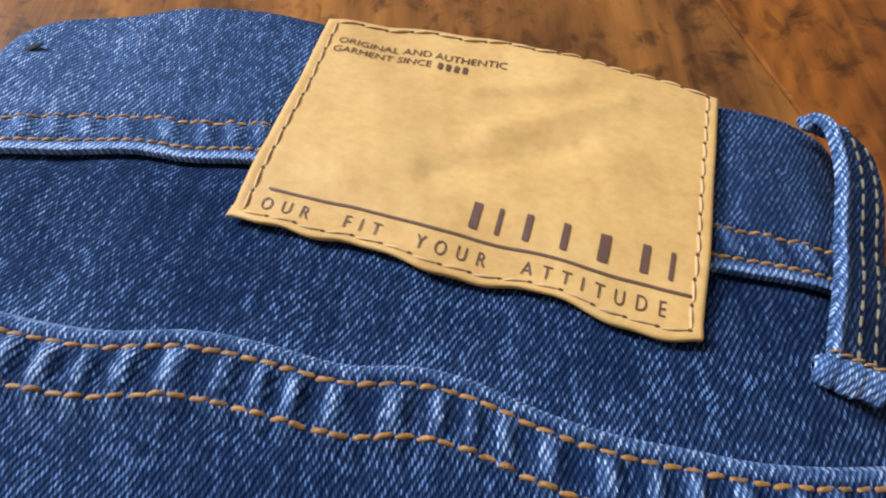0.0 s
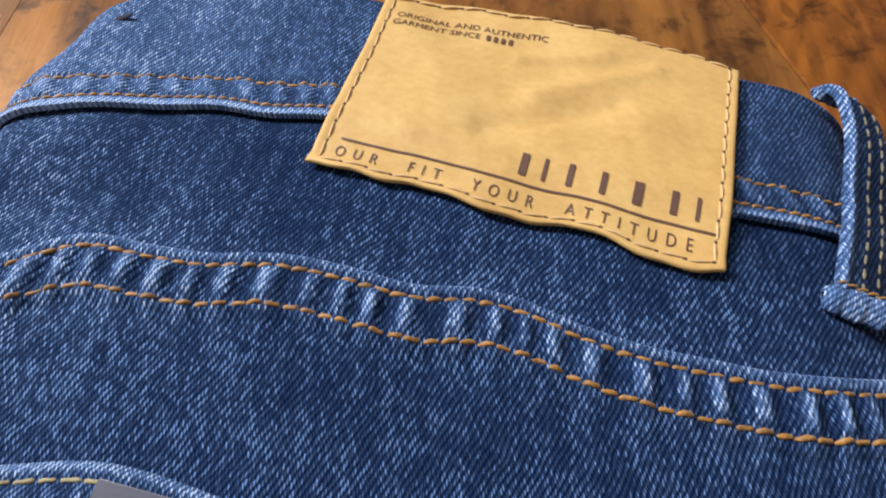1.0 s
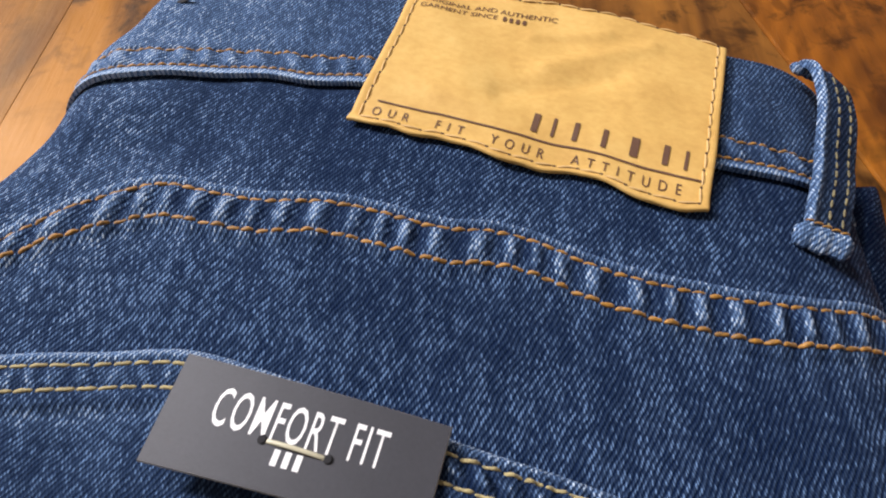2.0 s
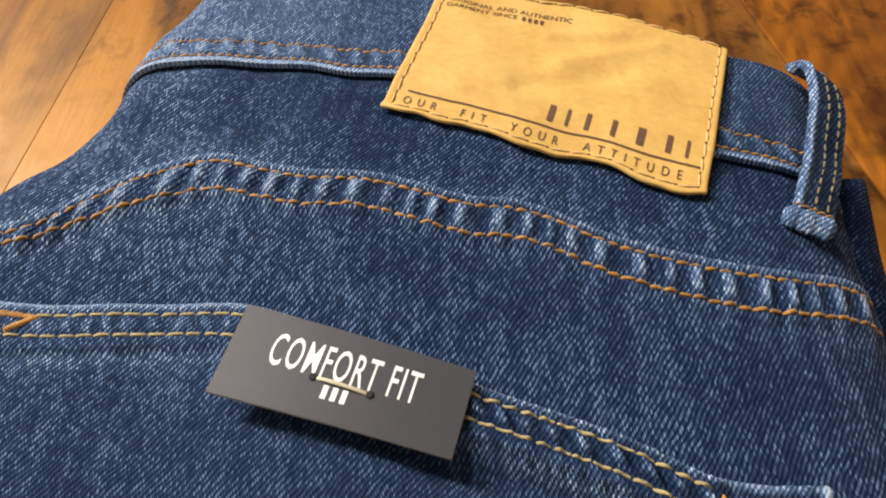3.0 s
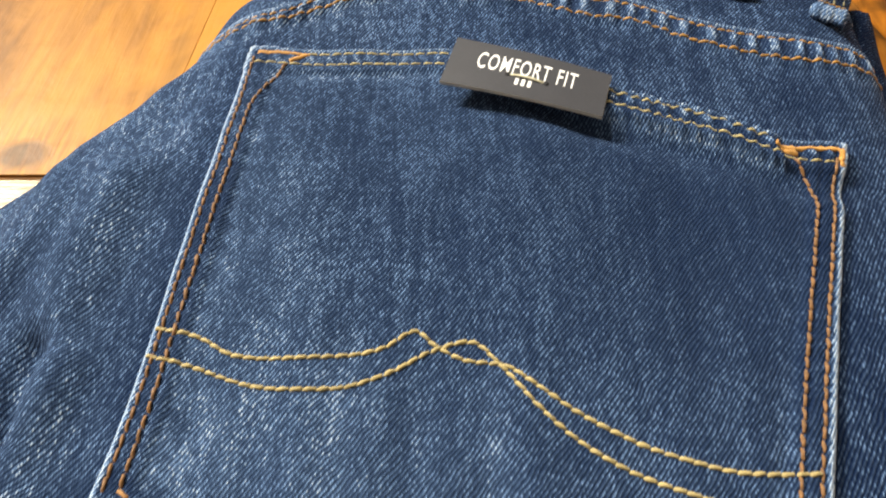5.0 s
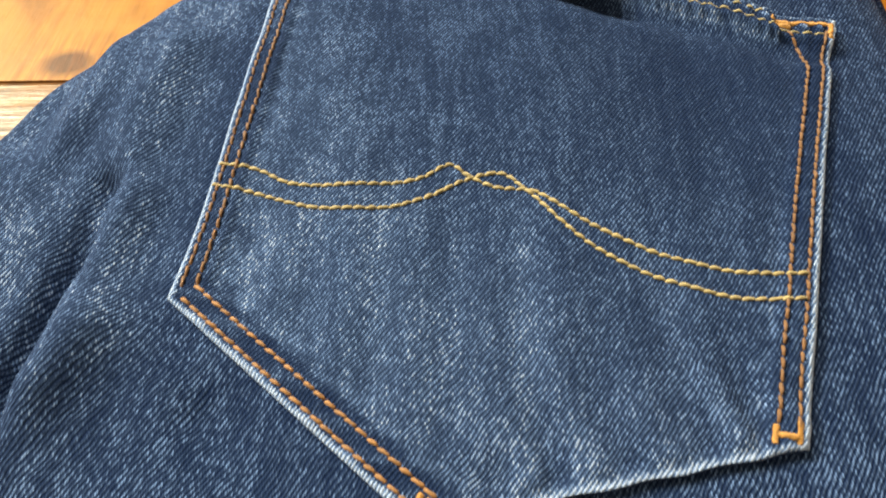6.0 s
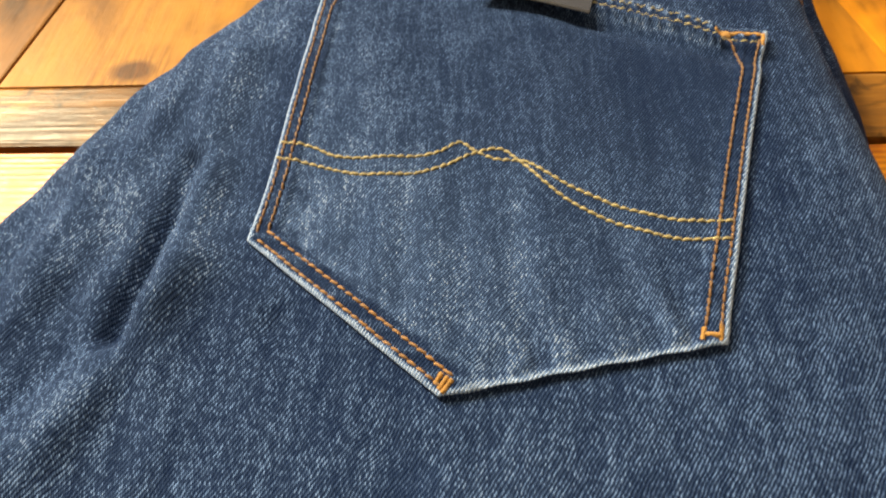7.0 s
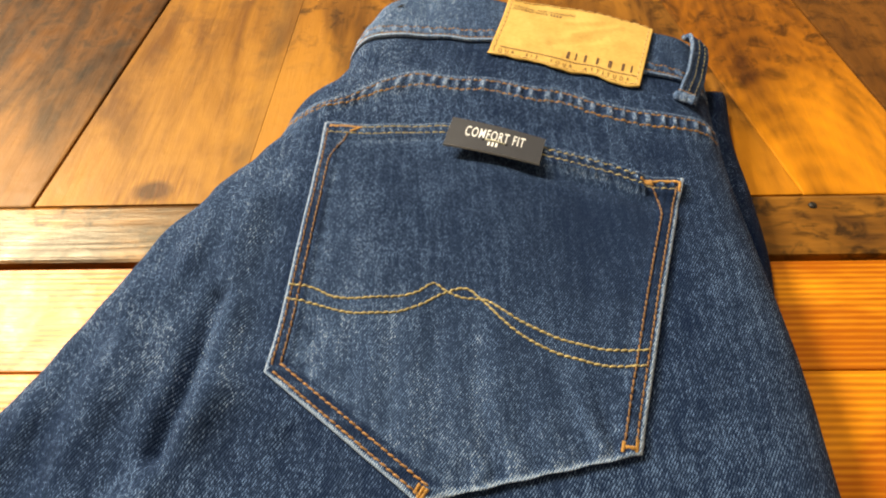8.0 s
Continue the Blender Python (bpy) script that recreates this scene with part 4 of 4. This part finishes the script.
for u0, v0, u1, v1, n in ((mu, mv, 1 - mu, mv, 15), (mu, mv, mu, 1 - mv, 11), (1 - mu, mv, 1 - mu, 1 - mv, 12), (mu, 1 - mv, 1 - mu, 1 - mv, 15)):
    for strand in patch_stitches(u0, v0, u1, v1, n):
        pts = np.array([patch_point(np.array(a), np.array(b)) for a, b in strand])
        d = pts[-1] - pts[0]
        d = d / np.linalg.norm(d)
        side = np.array([-d[1], d[0], 0])
        base = len(verts)
        for j, p in enumerate(pts):
            bow = math.sin(math.pi * j / 4)
            for k in range(6):
                w = 2 * math.pi * k / 6
                r = 0.00025 * (0.7 + 0.3 * bow)
                q = p + side * (math.cos(w) * r + 0.0003 * (j / 4 - 0.5)) + np.array([0, 0, math.sin(w) * r + 0.00005 + 0.0002 * bow])
                verts.append(tuple(q))
        for j in range(4):
            for k in range(6):
                m = (k + 1) % 6
                faces.append((base + j * 6 + k, base + j * 6 + m, base + (j + 1) * 6 + m, base + (j + 1) * 6 + k))
        c = pts[-1] + d * 0.00035 + np.array([0, 0, 0.00008])
        hb = len(hv)
        hv.extend(tuple(c + 0.00042 * (math.cos(w) * d + 0.7 * math.sin(w) * side)) for w in np.linspace(0, 2 * math.pi, 9)[:-1])
        hf.append(tuple(range(hb, hb + 8)))
link("patch_stitching", mesh_of("patch_stitching", verts, faces), TAN_THREAD, patch, "tan thread")
tagged(link("perforation", mesh_of("perforation", hv, hf), HOLE, patch), "dark needle holes", kind="stuff")


def lettering(name, text, box_, place, mat, parent, label="", spacing=1.0, weight=0.0, lift=0.00017):
    """Printed words: flat letters fitted into box_ = (u0, v0, u1, v1) of a surface given by place(u, v, lift)."""
    data = bpy.data.curves.new("print", "FONT")
    data.body, data.resolution_u, data.space_character, data.offset = text, 3, spacing, weight
    tmp = new("print", data)
    bpy.context.view_layer.update()
    me = bpy.data.meshes.new_from_object(tmp.evaluated_get(bpy.context.evaluated_depsgraph_get()))
    bpy.data.objects.remove(tmp)
    co = np.empty(len(me.vertices) * 3, np.float32)
    me.vertices.foreach_get("co", co)
    co = co.reshape(-1, 3)
    lo, hi = co.min(0), co.max(0)
    u0, v0, u1, v1 = box_
    u = u0 + (u1 - u0) * (co[:, 0] - lo[0]) / (hi[0] - lo[0])
    v = v0 + (v1 - v0) * (co[:, 1] - lo[1]) / (hi[1] - lo[1])
    pts = place(u, v, lift)
    me.vertices.foreach_set("co", pts.reshape(-1).astype(np.float32))
    me.update()
    me.name = name
    return link(name, me, mat, parent, label, False)


def bars(name, boxes, place, mat, parent, label="", lift=0.00024):
    """Plain printed bars on a surface, following its bends."""
    verts, faces = [], []
    for u0, v0, u1, v1 in boxes:
        n, k = max(4, int(abs(u1 - u0) * 90)), max(2, int(abs(v1 - v0) * 90))
        base = len(verts)
        for i in range(n + 1):
            for j in range(k + 1):
                verts.append(tuple(place(np.array(u0 + (u1 - u0) * i / n), np.array(v0 + (v1 - v0) * j / k), lift)))
        for i in range(n):
            for j in range(k):
                a = base + i * (k + 1) + j
                faces.append((a, a + k + 1, a + k + 2, a + 1))
    return link(name, mesh_of(name, verts, faces), mat, parent, label, False)


lettering("slogan", "OUR  FIT  YOUR  ATTITUDE", (0.058, 0.054, 0.924, 0.097), patch_point, INK, patch, "small spaced brown capitals", spacing=2.1)
bars("printed_rule", [(0.060, 0.123, 0.972, 0.131)], patch_point, INK, patch, "thin brown printed line")
lettering("small_print", "ORIGINAL AND AUTHENTIC", (0.050, 0.842, 0.475, 0.876), patch_point, INK, patch, "tiny brown capitals")
lettering("small_print", "GARMENT SINCE", (0.046, 0.788, 0.290, 0.822), patch_point, INK, patch, "tiny brown capitals")
for i in range(4):
    bars("printed_bar", [(0.308 + 0.021 * i, 0.788, 0.319 + 0.021 * i, 0.822)], patch_point, INK, patch)
for u, w in ((0.508, 0.018), (0.560, 0.009), (0.622, 0.014), (0.702, 0.014), (0.785, 0.022), (0.870, 0.016), (0.925, 0.009)):
    bars("printed_block", [(u - w / 2, 0.158, u + w / 2, 0.243)], patch_point, INK, patch, "dark brown printed block")

# ---- hang tag on the pocket ----
T_TL, T_TR, T_BR, T_BL = (np.array(p) for p in ((0.0022, 0.0850, 0.0542), (0.0400, 0.0756, 0.0495), (0.0364, 0.0616, 0.0494), (-0.0018, 0.0700, 0.0535)))


def tag_point(u, v, lift=0.0):
    u, v = np.asarray(u, float), np.asarray(v, float)
    p = ((1 - u) * (1 - v))[..., None] * T_BL + (u * (1 - v))[..., None] * T_BR + (u * v)[..., None] * T_TR + ((1 - u) * v)[..., None] * T_TL
    p = p + np.stack([0 * u, 0 * u, 0.0007 * np.sin(np.pi * u) + lift + 0 * v], -1)
    return p


tag = tagged(new("hang_tag"), "charcoal cardboard hang tag with white print on the jeans pocket", "tag")
U, V = np.meshgrid(np.linspace(0, 1, 40), np.linspace(0, 1, 16))
grid_part("card_face", tag_point(U, V), CARD, tag)
loop_uv = [(q, 0) for q in np.linspace(0, 1, 24)] + [(1, q) for q in np.linspace(0, 1, 8)[1:]] + [(1 - q, 1) for q in np.linspace(0, 1, 24)[1:]] + [(0, 1 - q) for q in np.linspace(0, 1, 8)[1:]]
edge_rows = np.stack([np.array([tag_point(np.array(0.5 + (a - 0.5) * k), np.array(0.5 + (b - 0.5) * (3 * k - 2)), h) for a, b in loop_uv])
                      for h, k in ((0.00001, 0.998), (-0.0003, 1.005), (-0.0009, 1.0))])
grid_part("card_edge", edge_rows, CARD_EDGE, tag, "raw pale cut edge of the card")
grid_part("card_back", tag_point(U[:, ::-1], V, -0.0009), CARD, tag)
lettering("tag_print", "COMFORT FIT", (0.178, 0.43, 0.806, 0.79), tag_point, WHITE_INK, tag, "white condensed capitals", 1.14, 0.004, 0.00007)
for u in (0.440, 0.480, 0.520):
    bars("printed_bar", [(u, 0.225, u + 0.022, 0.370)], tag_point, WHITE_INK, tag, "", 0.00007)
for hu, hv_ in ((0.385, 0.42), (0.625, 0.40)):
    bm = bmesh.new()
    bmesh.ops.create_cone(bm, cap_ends=True, segments=12, radius1=0.0007, radius2=0.0005, depth=0.0002,
                          matrix=Matrix.Translation(tag_point(np.array(hu), np.array(hv_), 0.00015)))
    part("eyelet_hole", bm, PUNCH, tag, "dark punched hole", False)
verts, faces = [], []
for i in range(13):
    q = i / 12
    c = tag_point(np.array(0.385 + 0.24 * q), np.array(0.42 - 0.02 * q), -0.0004 + 0.0009 * math.sin(math.pi * q) ** 0.5)
    for k in range(8):
        w = 2 * math.pi * k / 8
        verts.append((c[0] + 0.00008 * math.cos(w), c[1] + 0.00032 * math.cos(w), c[2] + 0.0002 * math.sin(w)))
for i in range(12):
    for k in range(8):
        m = (k + 1) % 8
        faces.append((i * 8 + k, i * 8 + m, (i + 1) * 8 + m, (i + 1) * 8 + k))
link("fastener", mesh_of("fastener", verts, faces), PLASTIC, tag, "cream plastic fastener thread")

# ---- belt loop ----
LOOP = curve([(0.0, 0.1040), (0.15, 0.1068), (0.40, 0.1130), (0.70, 0.1175), (1.0, 0.1185)])
LOOP_Z = curve([(0.0, 0.0020), (0.15, 0.0034), (0.45, 0.0058), (0.75, 0.0070), (0.93, 0.0062), (1.0, 0.0035)])


def loop_point(s, w, lift=0.0):
    """s from the lower end to the waist's edge, w across the loop from its turned edge."""
    s, w = np.asarray(s, float), np.asarray(w, float)
    y = 0.1160 + 0.0500 * s - 0.0025 * w
    x = LOOP(s) + 0.0092 * w + 0.0004 * np.sin(s * 9)
    base = shell(np.minimum(LOOP(s) + 0.004, 0.118), y, 0.0015)
    roll = 0.0012 * np.exp(-((w - 0.10) / 0.10) ** 2)
    z = base + LOOP_Z(s) + roll - 0.0050 * w ** 1.6 - 0.0016 * np.clip(-w, 0, 1) * 10 + lift
    return np.stack([x, y, z], -1)


belt_loop = tagged(new("belt_loop"), "worn denim belt loop standing off the waistband")
belt_loop.parent = jeans
S, Wd = np.meshgrid(np.linspace(0, 1, 90), np.linspace(0, 1, 34), indexing="ij")
xyz = loop_point(S, Wd)
rub = 0.48 * np.exp(-((Wd - 0.08) / 0.13) ** 2) + 0.16 * np.exp(-((Wd - 1.0) / 0.1) ** 2) - 0.22 * np.exp(-((Wd - 0.60) / 0.13) ** 2)
front = np.pad(xyz, ((1, 1), (1, 1), (0, 0)), mode="edge")
border = np.ones(front.shape[:2], bool)
border[1:-1, 1:-1] = False
front[border, 2] -= 0.0018
grid_part("loop_strap", front, DENIM_LOOP, belt_loop, "", np.pad(rub, 1, mode="edge"))


def loop_surface_row(w):
    s = np.linspace(0.03, 0.93, 260)
    p = loop_point(s, np.full_like(s, w))
    zs = p[:, 2]
    return p[:, :2], lambda px, py: np.interp(py, p[:, 1], zs)


for w in (0.46, 0.78):
    pts, surf = loop_surface_row(w)
    stitches("loop_stitching", pts, surf, 0.0030, 0.00025, LOOP_THREAD, belt_loop, 0.05, 0.76)


def rolled_end(name, a, b, radius, mat, label):
    """A rolled end of cloth: a fat, uneven roll with rounded tips."""
    a, b = np.array(a), np.array(b)
    n, m = 40, 20
    d = (b - a) / np.linalg.norm(b - a)
    side = np.cross(d, (0, 0, 1))
    side = side / np.linalg.norm(side)
    up = np.cross(side, d)
    xyz = np.empty((n, m + 1, 3))
    for i in range(n):
        q = i / (n - 1)
        r = radius * max(0.05, 1 - abs(2 * q - 1) ** 7) ** 0.5 * (1 + 0.07 * math.sin(q * 17) + 0.04 * math.sin(q * 39))
        for j in range(m + 1):
            w = 2 * math.pi * j / m
            k = 1 + 0.10 * math.cos(3 * w + 1)
            xyz[i, j] = a + (b - a) * q + (side * math.cos(w) * 1.1 + up * math.sin(w) * 0.85) * r * k
    return grid_part(name, xyz, mat, belt_loop, label, np.full((n, m + 1), 0.28))


zb = float(shell(np.array(0.108), np.array(0.1145), 0.0))
rolled_end("loop_fold", (0.1022, 0.1163, zb + 0.0030), (0.1122, 0.1124, zb + 0.0018), 0.0023, DENIM_PALE, "pale folded lower end of the loop")
zt = float(loop_point(np.array(1.0), np.array(0.05))[2])
rolled_end("loop_fold", (0.1166, 0.1648, zt - 0.0008), (0.1276, 0.1640, zt - 0.0052), 0.0015, DENIM_PALE, "pale turned upper end of the loop")
stitches("bar_tack", np.stack([np.linspace(0.1045, 0.1130, 40), np.linspace(0.1180, 0.1142, 40)], 1), lambda px, py: 0 * px + zb + 0.0044 - (px - 0.1045) * 0.16, 0.0016, 0.00022, OCHRE, belt_loop, 0.3, 1.1, "ochre bar tack")
